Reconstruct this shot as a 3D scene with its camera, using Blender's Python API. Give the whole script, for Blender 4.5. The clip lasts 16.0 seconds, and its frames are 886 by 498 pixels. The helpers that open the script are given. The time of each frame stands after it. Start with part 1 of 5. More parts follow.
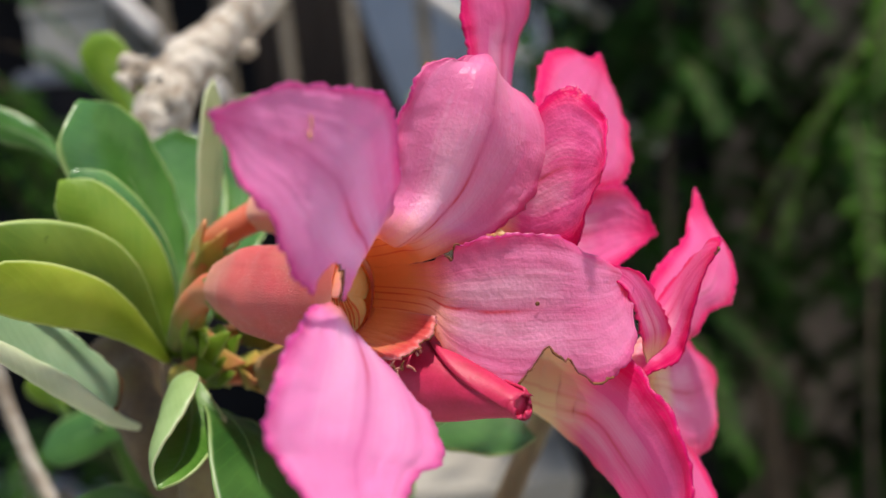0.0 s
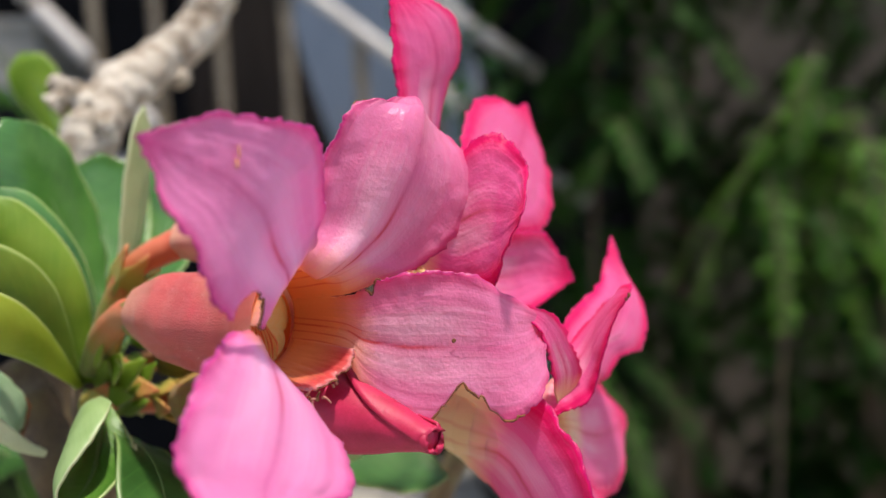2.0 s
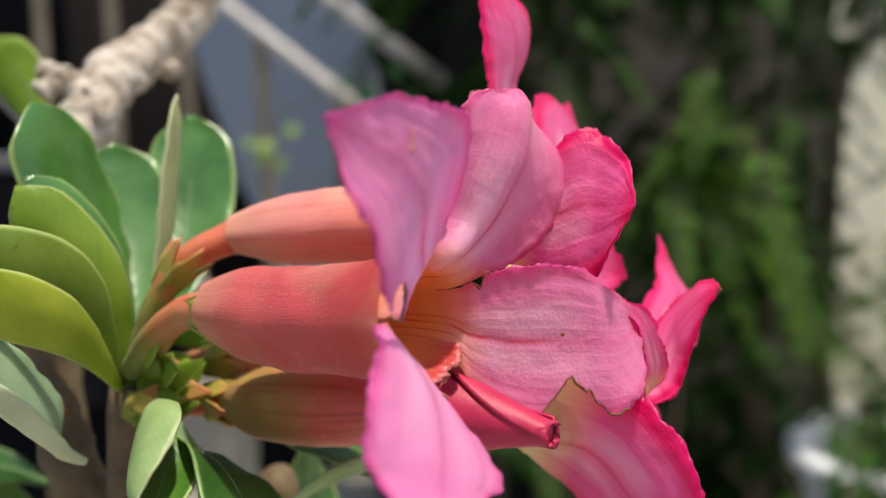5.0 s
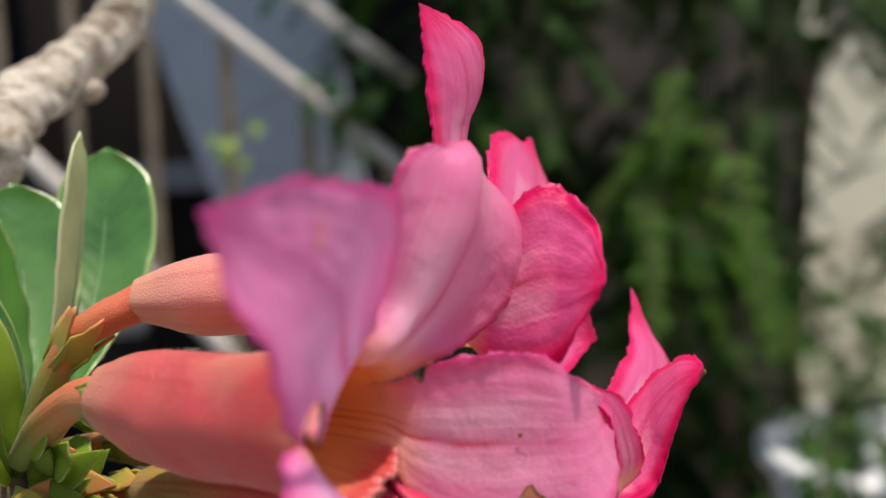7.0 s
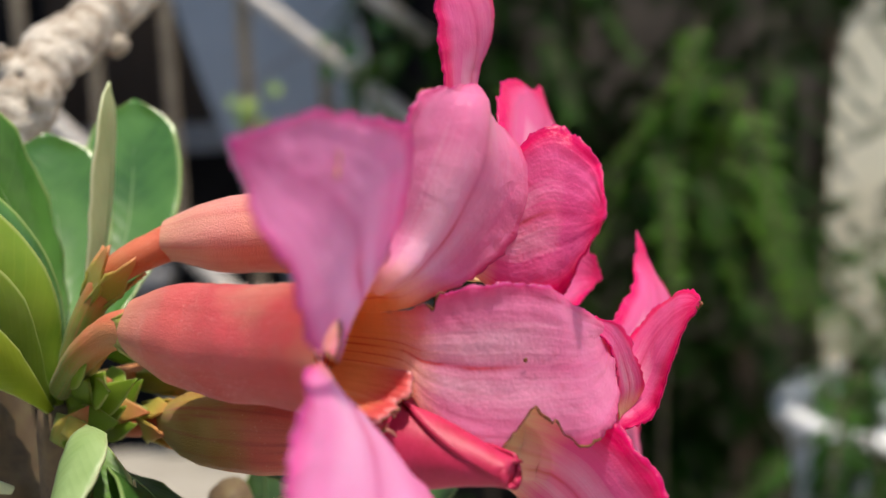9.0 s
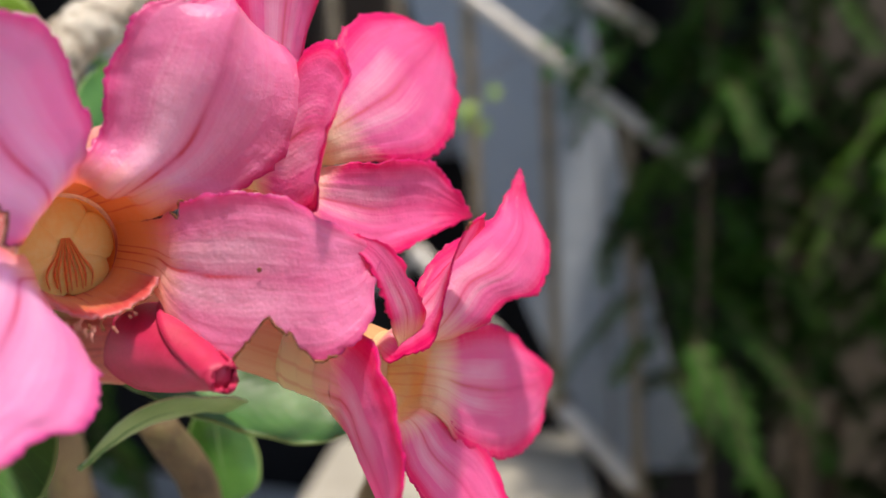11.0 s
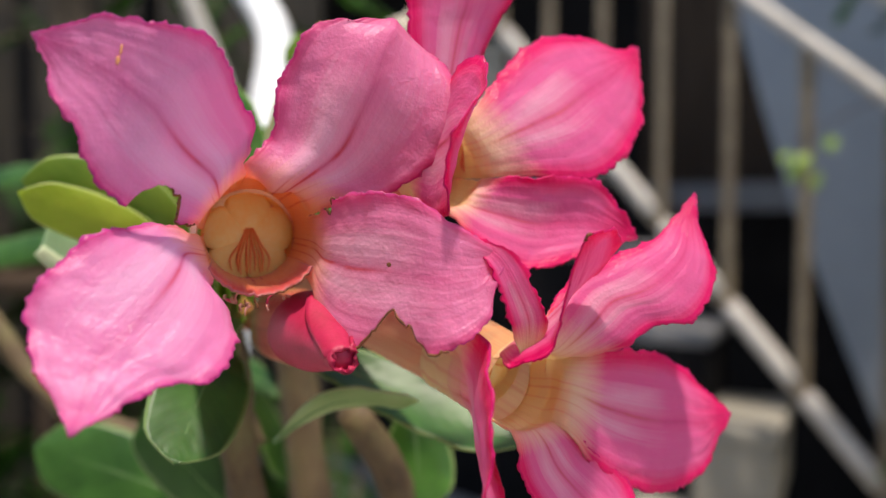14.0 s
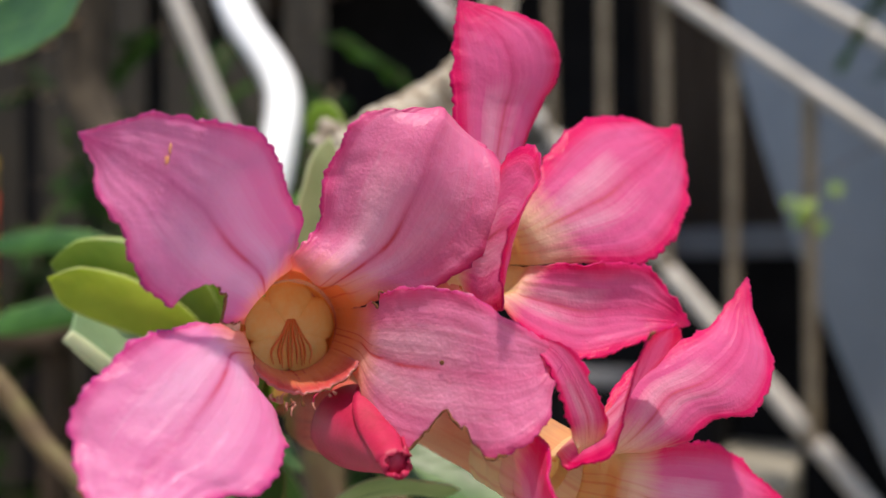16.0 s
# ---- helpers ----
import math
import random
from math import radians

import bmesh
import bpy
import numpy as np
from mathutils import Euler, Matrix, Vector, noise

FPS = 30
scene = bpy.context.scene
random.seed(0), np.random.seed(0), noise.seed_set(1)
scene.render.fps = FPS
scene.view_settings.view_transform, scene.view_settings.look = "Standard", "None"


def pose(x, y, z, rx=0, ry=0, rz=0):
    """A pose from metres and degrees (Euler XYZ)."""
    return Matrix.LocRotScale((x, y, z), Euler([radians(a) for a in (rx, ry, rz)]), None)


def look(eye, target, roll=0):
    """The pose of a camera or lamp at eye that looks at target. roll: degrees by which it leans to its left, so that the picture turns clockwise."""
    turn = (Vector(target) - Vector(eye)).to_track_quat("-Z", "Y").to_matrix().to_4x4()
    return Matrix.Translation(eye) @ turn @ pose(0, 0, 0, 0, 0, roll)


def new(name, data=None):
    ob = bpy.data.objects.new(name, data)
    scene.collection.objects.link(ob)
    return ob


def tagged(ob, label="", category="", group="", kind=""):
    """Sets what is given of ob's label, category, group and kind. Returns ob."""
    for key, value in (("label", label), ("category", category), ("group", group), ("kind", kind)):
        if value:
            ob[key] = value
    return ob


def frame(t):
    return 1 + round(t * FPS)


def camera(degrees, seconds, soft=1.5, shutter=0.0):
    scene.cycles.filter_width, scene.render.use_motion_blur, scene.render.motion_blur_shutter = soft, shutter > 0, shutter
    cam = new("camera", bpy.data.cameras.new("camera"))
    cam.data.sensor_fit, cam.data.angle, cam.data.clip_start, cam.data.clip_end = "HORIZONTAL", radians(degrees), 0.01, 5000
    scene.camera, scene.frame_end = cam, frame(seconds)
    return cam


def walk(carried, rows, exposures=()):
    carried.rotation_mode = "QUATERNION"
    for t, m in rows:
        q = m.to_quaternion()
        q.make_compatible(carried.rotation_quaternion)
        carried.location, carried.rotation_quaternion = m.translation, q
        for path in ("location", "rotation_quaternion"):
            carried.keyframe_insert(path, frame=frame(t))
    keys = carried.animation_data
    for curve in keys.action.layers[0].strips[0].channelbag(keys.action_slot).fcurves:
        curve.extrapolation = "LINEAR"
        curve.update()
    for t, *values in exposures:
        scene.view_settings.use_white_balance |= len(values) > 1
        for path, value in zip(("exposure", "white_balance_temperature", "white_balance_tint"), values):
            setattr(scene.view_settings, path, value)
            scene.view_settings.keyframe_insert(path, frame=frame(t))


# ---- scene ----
cam = camera(52.8, 16.0)
METRES, EYE, TILT, LEAN, TURN = 0.37, 1.2, -7.0, 6.0, 0.0
ROWS = [
    (0.0, 0.0, 0.0, 0.0, -0.0, 0.0, 0.0),
    (0.5, -0.0086, 0.0157, -0.021, -3.01, 0.27, -1.51),
    (1.0, -0.0004, 0.0553, -0.027, -5.45, 1.54, -2.93),
    (1.5, 0.0099, 0.0109, 0.001, -5.76, 2.68, -2.91),
    (2.0, 0.0028, -0.0094, -0.0031, -4.67, 2.87, -2.52),
    (2.5, -0.0148, -0.006, -0.0062, -4.64, 2.43, -2.83),
    (3.0, -0.0131, 0.0148, -0.0099, -4.74, 1.64, -2.88),
    (5.5, -0.1047, 0.0098, -0.0099, -14.12, 4.39, -2.4),
    (6.0, -0.097, 0.0125, 0.0176, -14.91, 4.77, -2.44),
    (6.5, -0.0816, 0.044, 0.0305, -14.75, 4.24, -2.3),
    (7.0, -0.0696, 0.0681, 0.0249, -14.07, 3.32, -2.01),
    (7.5, -0.0647, 0.069, 0.0241, -13.42, 2.69, -1.97),
    (8.0, -0.0757, 0.0568, 0.0191, -13.04, 2.3, -1.98),
    (8.5, -0.0791, 0.0564, 0.0167, -12.72, 1.5, -1.94),
    (9.0, -0.071, 0.0468, 0.0141, -12.85, 0.83, -1.93),
    (9.5, -0.0397, 0.0389, 0.0074, -12.54, 0.4, -2.15),
    (12.0, 0.2373, 0.0335, -0.0237, 18.08, 1.17, -4.65),
    (12.5, 0.2562, 0.0053, -0.0277, 22.58, 1.52, -5.18),
    (13.0, 0.2261, -0.0074, -0.0193, 25.32, 1.74, -6.01),
    (13.5, 0.2159, 0.0106, -0.0163, 25.54, 1.86, -7.76),
    (14.0, 0.2203, 0.048, -0.0234, 24.71, 1.52, -8.59),
    (14.5, 0.2148, 0.0911, -0.0297, 24.75, 0.81, -8.17),
    (15.0, 0.2161, 0.0941, -0.0258, 24.67, 1.31, -7.79),
    (15.5, 0.2133, 0.0787, -0.0165, 24.66, 2.9, -7.63),
    (16.0, 0.1928, 0.0476, -0.0049, 24.75, 4.35, -8.06),
]
walk(cam, [(t, pose(0, 0, EYE, TILT, LEAN, TURN) @ pose(METRES * x, METRES * y, METRES * z, 90 + pitch, roll, yaw)) for t, x, y, z, yaw, pitch, roll in ROWS],
     exposures=((0, 1.02, 6700, 10), (3, 1.08, 6700, 10), (5.5, 0.96, 7000, 10), (7.5, 0.88, 7000, 10), (9.5, 1.02, 7000, 10), (12, 1.14, 7100, 10), (13, 1.06, 7100, 10), (14.5, 0.84, 7100, 10), (16, 0.82, 7100, 10)))
cam.data.dof.use_dof, cam.data.dof.focus_distance, cam.data.dof.aperture_fstop = True, 0.145, 10.0

# ---- world and sun ----
SUN_TO = Vector((0.14, -0.19, 0.972)).normalized()
world = bpy.data.worlds.new("world")
scene.world = world
world.use_nodes = True
wn = world.node_tree.nodes
sky = wn.new("ShaderNodeTexSky")
sky.sky_type, sky.sun_disc = "NISHITA", False
sky.sun_elevation = math.asin(SUN_TO.z)
sky.sun_rotation = math.atan2(SUN_TO.x, SUN_TO.y)
world.node_tree.links.new(sky.outputs[0], wn["Background"].inputs[0])
wn["Background"].inputs[1].default_value = 0.14
sun = new("sun", bpy.data.lights.new("sun", "SUN"))
sun.data.energy, sun.data.angle, sun.data.color = 2.75, radians(3.0), (1.0, 0.94, 0.86)
sun.matrix_world = look(SUN_TO * 5, (0, 0, 0))


# ---- material helpers ----
def mat(name):
    m = bpy.data.materials.new(name)
    m.use_nodes = True
    return m, m.node_tree.nodes, m.node_tree.links, m.node_tree.nodes["Principled BSDF"]


def ramp(nt, *stops):
    r = nt.new("ShaderNodeValToRGB")
    while len(r.color_ramp.elements) < len(stops):
        r.color_ramp.elements.new(0.5)
    for e, (p, c) in zip(r.color_ramp.elements, stops):
        e.position, e.color = p, (*c, 1) if len(c) == 3 else c
    return r


def noise_tex(nt, lk, coord, scale, detail=4.0, stretch=None):
    n = nt.new("ShaderNodeTexNoise")
    n.inputs["Scale"].default_value, n.inputs["Detail"].default_value = scale, detail
    if stretch:
        mp = nt.new("ShaderNodeMapping")
        mp.inputs["Scale"].default_value = stretch
        lk.new(coord, mp.inputs[0])
        coord = mp.outputs[0]
    lk.new(coord, n.inputs["Vector"])
    return n


def calc(nt, lk, op, a, b=None, c=None):
    n = nt.new("ShaderNodeMath")
    n.operation = op
    for i, v in enumerate((a, b, c)):
        if v is None:
            continue
        if isinstance(v, (int, float)):
            n.inputs[i].default_value = v
        else:
            lk.new(v, n.inputs[i])
    return n.outputs[0]


def blend(nt, lk, fac, a, b, kind="MIX"):
    n = nt.new("ShaderNodeMix")
    n.data_type, n.blend_type = "RGBA", kind
    for i, v in ((0, fac), (6, a), (7, b)):
        if isinstance(v, (int, float)):
            n.inputs[i].default_value = v
        elif isinstance(v, tuple):
            n.inputs[i].default_value = (*v, 1)
        else:
            lk.new(v, n.inputs[i])
    return n.outputs[2]


def bump(nt, lk, p, height, strength, distance):
    b = nt.new("ShaderNodeBump")
    b.inputs["Strength"].default_value, b.inputs["Distance"].default_value = strength, distance
    lk.new(height, b.inputs["Height"])
    lk.new(b.outputs[0], p.inputs["Normal"])
    return b


def translucent(nt, lk, p, colour, share, inner=None):
    """Lets light through a thin living sheet."""
    tr = nt.new("ShaderNodeBsdfTranslucent")
    thin = nt.new("ShaderNodeGamma")
    thin.inputs[1].default_value = 0.95
    lk.new(colour, thin.inputs[0])
    lk.new(blend(nt, lk, 0.4, thin.outputs[0], inner) if inner else thin.outputs[0], tr.inputs[0])
    mx = nt.new("ShaderNodeMixShader")
    mx.inputs[0].default_value = share
    lk.new(p.outputs[0], mx.inputs[1])
    lk.new(tr.outputs[0], mx.inputs[2])
    lk.new(mx.outputs[0], nt["Material Output"].inputs[0])
    return mx


def petal_mat(name, pale, mid, rim, throat, vein, rim_from, share=0.5, veined=1.0, deep=0.34, rim_to=1.0, gloss=0.55, fuzz=0.3):
    m, nt, lk, p = mat(name)
    uv = nt.new("ShaderNodeUVMap").outputs[0]
    sep = nt.new("ShaderNodeSeparateXYZ")
    lk.new(uv, sep.inputs[0])
    u, v = sep.outputs[0], sep.outputs[1]
    off = calc(nt, lk, "ABSOLUTE", calc(nt, lk, "MULTIPLY_ADD", u, 2.0, -1.0))
    streak = noise_tex(nt, lk, uv, 1.0, 3, (48, 1.6, 1)).outputs[0]
    cloud = noise_tex(nt, lk, uv, 3.2, 3).outputs[0]
    reach = calc(nt, lk, "MAXIMUM", calc(nt, lk, "POWER", off, 2.2), calc(nt, lk, "POWER", v, 3.2))
    reach = calc(nt, lk, "ADD", reach, calc(nt, lk, "MULTIPLY_ADD", streak, 0.24, -0.12))
    reach = calc(nt, lk, "ADD", reach, calc(nt, lk, "MULTIPLY_ADD", cloud, 0.3, -0.15))
    col = ramp(nt, (0.0, pale), (rim_from * 0.55, mid), (rim_from, mid), (rim_to, rim))
    lk.new(reach, col.inputs[0])
    wander = noise_tex(nt, lk, uv, 4.0, 2).outputs[0]
    us = calc(nt, lk, "ADD", calc(nt, lk, "MULTIPLY_ADD", u, 2.0, -1.0), calc(nt, lk, "MULTIPLY_ADD", wander, 0.06, -0.03))
    rib = calc(nt, lk, "SUBTRACT", 1.0, calc(nt, lk, "MULTIPLY", calc(nt, lk, "ABSOLUTE", us), 4.2))
    rib = calc(nt, lk, "MULTIPLY", calc(nt, lk, "MAXIMUM", rib, 0.0), calc(nt, lk, "SUBTRACT", 0.72, calc(nt, lk, "MULTIPLY", v, 0.5)))
    c = blend(nt, lk, rib, col.outputs[0], tuple(0.45 * x + 0.5 * y for x, y in zip(mid, rim)))
    # the midrib is a thin darker line, the margin a darker purple thread
    thin = calc(nt, lk, "MAXIMUM", calc(nt, lk, "SUBTRACT", 1.0, calc(nt, lk, "MULTIPLY", calc(nt, lk, "ABSOLUTE", us), 17.0)), 0.0)
    thin = calc(nt, lk, "MULTIPLY", thin, calc(nt, lk, "SUBTRACT", 0.55, calc(nt, lk, "MULTIPLY", v, 0.4)))
    c = blend(nt, lk, thin, c, tuple(0.72 * y for y in rim))
    brink = calc(nt, lk, "MAXIMUM", off, calc(nt, lk, "MULTIPLY_ADD", v, 1.0, 0.0))
    thread = ramp(nt, (0.965, (0, 0, 0)), (0.995, (0.6, 0.6, 0.6)))
    lk.new(brink, thread.inputs[0])
    c = blend(nt, lk, thread.outputs[0], c, (rim[0] * 0.62, rim[1] * 0.8, rim[2] * 0.95))
    pale_lines = ramp(nt, (0.5, (0, 0, 0)), (0.75, (0.14, 0.14, 0.14)))
    lk.new(noise_tex(nt, lk, uv, 1.0, 4, (70, 3.0, 1)).outputs[0], pale_lines.inputs[0])
    c = blend(nt, lk, pale_lines.outputs[0], c, pale)
    low = ramp(nt, (0.0, (1, 1, 1)), (deep * 0.45, (0.95, 0.95, 0.95)), (deep * 0.72, (0.5, 0.5, 0.5)), (deep, (0, 0, 0)))
    lk.new(calc(nt, lk, "ADD", v, calc(nt, lk, "MULTIPLY_ADD", streak, 0.1, -0.05)), low.inputs[0])
    c = blend(nt, lk, low.outputs[0], c, throat)
    broken = noise_tex(nt, lk, uv, 1.0, 2, (14, 9, 1)).outputs[0]
    gaps = ramp(nt, (0.36, (0.25, 0.25, 0.25)), (0.5, (1, 1, 1)))
    lk.new(broken, gaps.inputs[0])
    for at, wide, reach_v in ((0.0, 0.042, 0.58), (0.26, 0.04, 0.33), (-0.2, 0.035, 0.37), (0.56, 0.04, 0.27)):
        d = calc(nt, lk, "ABSOLUTE", calc(nt, lk, "SUBTRACT", us, at))
        line = calc(nt, lk, "MAXIMUM", calc(nt, lk, "SUBTRACT", 1.0, calc(nt, lk, "DIVIDE", d, wide)), 0.0)
        fade = calc(nt, lk, "MINIMUM", calc(nt, lk, "MAXIMUM", calc(nt, lk, "MULTIPLY", calc(nt, lk, "SUBTRACT", reach_v, v), 6.0), 0.0), 0.95)
        line = calc(nt, lk, "MINIMUM", calc(nt, lk, "MULTIPLY", calc(nt, lk, "MULTIPLY", line, fade), 1.5), 1.0)
        c = blend(nt, lk, calc(nt, lk, "MULTIPLY", calc(nt, lk, "MULTIPLY", line, gaps.outputs[0]), veined * 0.7 if at == 0.0 else veined * 0.55), c, vein)
    lk.new(c, p.inputs["Base Color"])
    p.inputs["Roughness"].default_value = 0.33
    p.inputs["Specular IOR Level"].default_value = gloss
    p.inputs["Sheen Weight"].default_value = fuzz
    fleck = noise_tex(nt, lk, nt.new("ShaderNodeTexCoord").outputs["Object"], 1900, 4).outputs[0]
    fold = noise_tex(nt, lk, uv, 1.0, 3, (20, 1.2, 1)).outputs[0]
    pucker = noise_tex(nt, lk, nt.new("ShaderNodeTexCoord").outputs["Object"], 520, 3).outputs[0]
    lift = calc(nt, lk, "ADD", calc(nt, lk, "MULTIPLY", fold, 0.36), calc(nt, lk, "MULTIPLY", fleck, 0.26))
    bump(nt, lk, p, calc(nt, lk, "ADD", lift, calc(nt, lk, "MULTIPLY", pucker, 0.45)), 0.62, 0.0009)
    translucent(nt, lk, p, c, share)
    return m


def skin_mat(name, stops, scale, rough=0.5, share=0.0, relief=0.3, depth=0.0005, stretch=None, spec=0.4):
    m, nt, lk, p = mat(name)
    co = nt.new("ShaderNodeTexCoord").outputs["Object"]
    a = noise_tex(nt, lk, co, scale, 6, stretch).outputs[0]
    b = noise_tex(nt, lk, co, scale * 7.3, 4, stretch).outputs[0]
    s = calc(nt, lk, "ADD", calc(nt, lk, "MULTIPLY", a, 0.7), calc(nt, lk, "MULTIPLY", b, 0.3))
    r = ramp(nt, *stops)
    lk.new(s, r.inputs[0])
    lk.new(r.outputs[0], p.inputs["Base Color"])
    p.inputs["Roughness"].default_value = rough
    p.inputs["Specular IOR Level"].default_value = spec
    if relief:
        bump(nt, lk, p, s, relief, depth)
    if share:
        translucent(nt, lk, p, r.outputs[0], share)
    return m


def along_mat(name, stops, vein, rough=0.48, share=0.12, ribs=9.0, inner=None, thinning=True, fuzz=0.12):
    """A skin whose colour runs along a swept body, with fine lengthwise ribs."""
    m, nt, lk, p = mat(name)
    uv = nt.new("ShaderNodeUVMap").outputs[0]
    sep = nt.new("ShaderNodeSeparateXYZ")
    lk.new(uv, sep.inputs[0])
    co = nt.new("ShaderNodeTexCoord").outputs["Object"]
    blot = noise_tex(nt, lk, co, 90, 4).outputs[0]
    t = calc(nt, lk, "ADD", sep.outputs[1], calc(nt, lk, "MULTIPLY_ADD", blot, 0.36, -0.18))
    r = ramp(nt, *stops)
    lk.new(t, r.inputs[0])
    st = noise_tex(nt, lk, uv, 1.0, 4, (ribs * 5, 2.0, 1)).outputs[0]
    k = ramp(nt, (0.48, (0, 0, 0)), (0.72, (0.75, 0.75, 0.75)))
    lk.new(st, k.inputs[0])
    c = blend(nt, lk, k.outputs[0], r.outputs[0], vein)
    pale = ramp(nt, (0.5, (0, 0, 0)), (0.7, (0.45, 0.45, 0.45)))
    lk.new(noise_tex(nt, lk, co, 55, 3).outputs[0], pale.inputs[0])
    c = blend(nt, lk, pale.outputs[0], c, tuple(0.55 * x + 0.45 * y for x, y in zip(stops[0][1], (0.9, 0.6, 0.35))))
    hair = ramp(nt, (0.66, (0, 0, 0)), (0.74, (0.3, 0.3, 0.3)))
    lk.new(noise_tex(nt, lk, co, 2600, 2).outputs[0], hair.inputs[0])
    c = blend(nt, lk, hair.outputs[0], c, (0.9, 0.6, 0.5))
    lk.new(c, p.inputs["Base Color"])
    p.inputs["Roughness"].default_value = rough
    p.inputs["Sheen Weight"].default_value = fuzz
    grain = noise_tex(nt, lk, co, 3200, 3).outputs[0]
    bump(nt, lk, p, calc(nt, lk, "ADD", calc(nt, lk, "MULTIPLY", st, 0.7), calc(nt, lk, "MULTIPLY", grain, 1.2)), 0.5, 0.0004)
    mx = translucent(nt, lk, p, c, share, inner)
    if inner and thinning:
        thin = ramp(nt, (0.6, (share, share, share)), (0.92, (share + 0.3, share + 0.3, share + 0.3)))
        lk.new(sep.outputs[1], thin.inputs[0])
        lk.new(thin.outputs[0], mx.inputs[0])
    return m


def leaf_mat(name, dark, light, edge, share=0.25, rough=0.36, gloss=0.38, mottle=70.0, spread=(0.32, 0.72)):
    m, nt, lk, p = mat(name)
    uv = nt.new("ShaderNodeUVMap").outputs[0]
    sep = nt.new("ShaderNodeSeparateXYZ")
    lk.new(uv, sep.inputs[0])
    off = calc(nt, lk, "ABSOLUTE", calc(nt, lk, "MULTIPLY_ADD", sep.outputs[0], 2.0, -1.0))
    co = nt.new("ShaderNodeTexCoord").outputs["Object"]
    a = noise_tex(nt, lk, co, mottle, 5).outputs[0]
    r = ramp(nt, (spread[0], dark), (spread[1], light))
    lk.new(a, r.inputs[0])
    # side veins run slantwise from the midrib
    w = nt.new("ShaderNodeTexWave")
    w.inputs["Scale"].default_value, w.inputs["Distortion"].default_value = 5.0, 1.2
    w.bands_direction = "Y"
    sh = nt.new("ShaderNodeCombineXYZ")
    lk.new(sep.outputs[0], sh.inputs[0])
    lk.new(calc(nt, lk, "SUBTRACT", sep.outputs[1], calc(nt, lk, "MULTIPLY", off, 0.16)), sh.inputs[1])
    lk.new(sh.outputs[0], w.inputs[0])
    k = ramp(nt, (0.9, (0, 0, 0)), (1.0, (0.22, 0.22, 0.22)))
    lk.new(w.outputs[1], k.inputs[0])
    c = blend(nt, lk, k.outputs[0], r.outputs[0], light)
    rim = ramp(nt, (0.9, (0, 0, 0)), (0.97, (1, 1, 1)))
    lk.new(off, rim.inputs[0])
    c = blend(nt, lk, rim.outputs[0], c, edge)
    speck = noise_tex(nt, lk, co, 420, 2).outputs[0]
    sp = ramp(nt, (0.74, (0, 0, 0)), (0.8, (0.5, 0.5, 0.5)))
    lk.new(speck, sp.inputs[0])
    c = blend(nt, lk, sp.outputs[0], c, tuple(x * 0.5 for x in dark))
    lk.new(c, p.inputs["Base Color"])
    p.inputs["Roughness"].default_value = rough
    p.inputs["Specular IOR Level"].default_value = gloss
    bump(nt, lk, p, calc(nt, lk, "ADD", a, calc(nt, lk, "MULTIPLY", w.outputs[1], 0.08)), 0.35, 0.0007)
    translucent(nt, lk, p, c, share)
    return m


MAUVE = petal_mat("mauve_petal", (0.91, 0.54, 0.69), (0.87, 0.26, 0.5), (0.82, 0.045, 0.28), (0.95, 0.5, 0.16), (0.66, 0.03, 0.03), 0.58, 0.54)
ORCHID = petal_mat("orchid_petal", (0.9, 0.52, 0.74), (0.86, 0.29, 0.57), (0.79, 0.05, 0.34), (0.95, 0.5, 0.16), (0.7, 0.06, 0.1), 0.62, 0.54, 0.8)
HOT = petal_mat("hot_pink_petal", (0.9, 0.44, 0.61), (0.86, 0.155, 0.41), (0.86, 0.004, 0.19), (0.93, 0.78, 0.46), (0.7, 0.14, 0.07), 0.36, 0.54, 0.45, 0.3, 0.75, 0.35, 0.08)
FRILL = petal_mat("torn_red_frill", (0.82, 0.2, 0.1), (0.74, 0.09, 0.09), (0.8, 0.22, 0.22), (0.95, 0.5, 0.16), (0.66, 0.03, 0.03), 0.7, 0.5, deep=0.85)
CORAL = along_mat("coral_tube", ((0.0, (0.64, 0.2, 0.12)), (0.16, (0.6, 0.1, 0.08)), (0.45, (0.52, 0.045, 0.05)), (1.0, (0.54, 0.04, 0.055))), (0.42, 0.04, 0.035), rough=0.3, share=0.15, inner=(0.96, 0.6, 0.3), fuzz=0.2)
PEACH = along_mat("peach_tube", ((0.0, (0.7, 0.3, 0.18)), (0.2, (0.72, 0.24, 0.19)), (0.6, (0.74, 0.2, 0.14)), (1.0, (0.78, 0.18, 0.17))), (0.64, 0.1, 0.1), rough=0.42, share=0.14, inner=(0.95, 0.6, 0.4), fuzz=0.3)
TAN = along_mat("tan_peach_tube", ((0.0, (0.66, 0.3, 0.17)), (0.3, (0.76, 0.4, 0.24)), (0.7, (0.82, 0.5, 0.3)), (1.0, (0.88, 0.64, 0.38))), (0.72, 0.24, 0.15), share=0.38, inner=(0.95, 0.66, 0.44))
OLIVE = along_mat("olive_tube", ((0.0, (0.34, 0.26, 0.03)), (0.3, (0.36, 0.19, 0.04)), (0.5, (0.52, 0.12, 0.06)), (0.75, (0.66, 0.02, 0.06)), (1.0, (0.74, 0.05, 0.12))), (0.36, 0.03, 0.03))
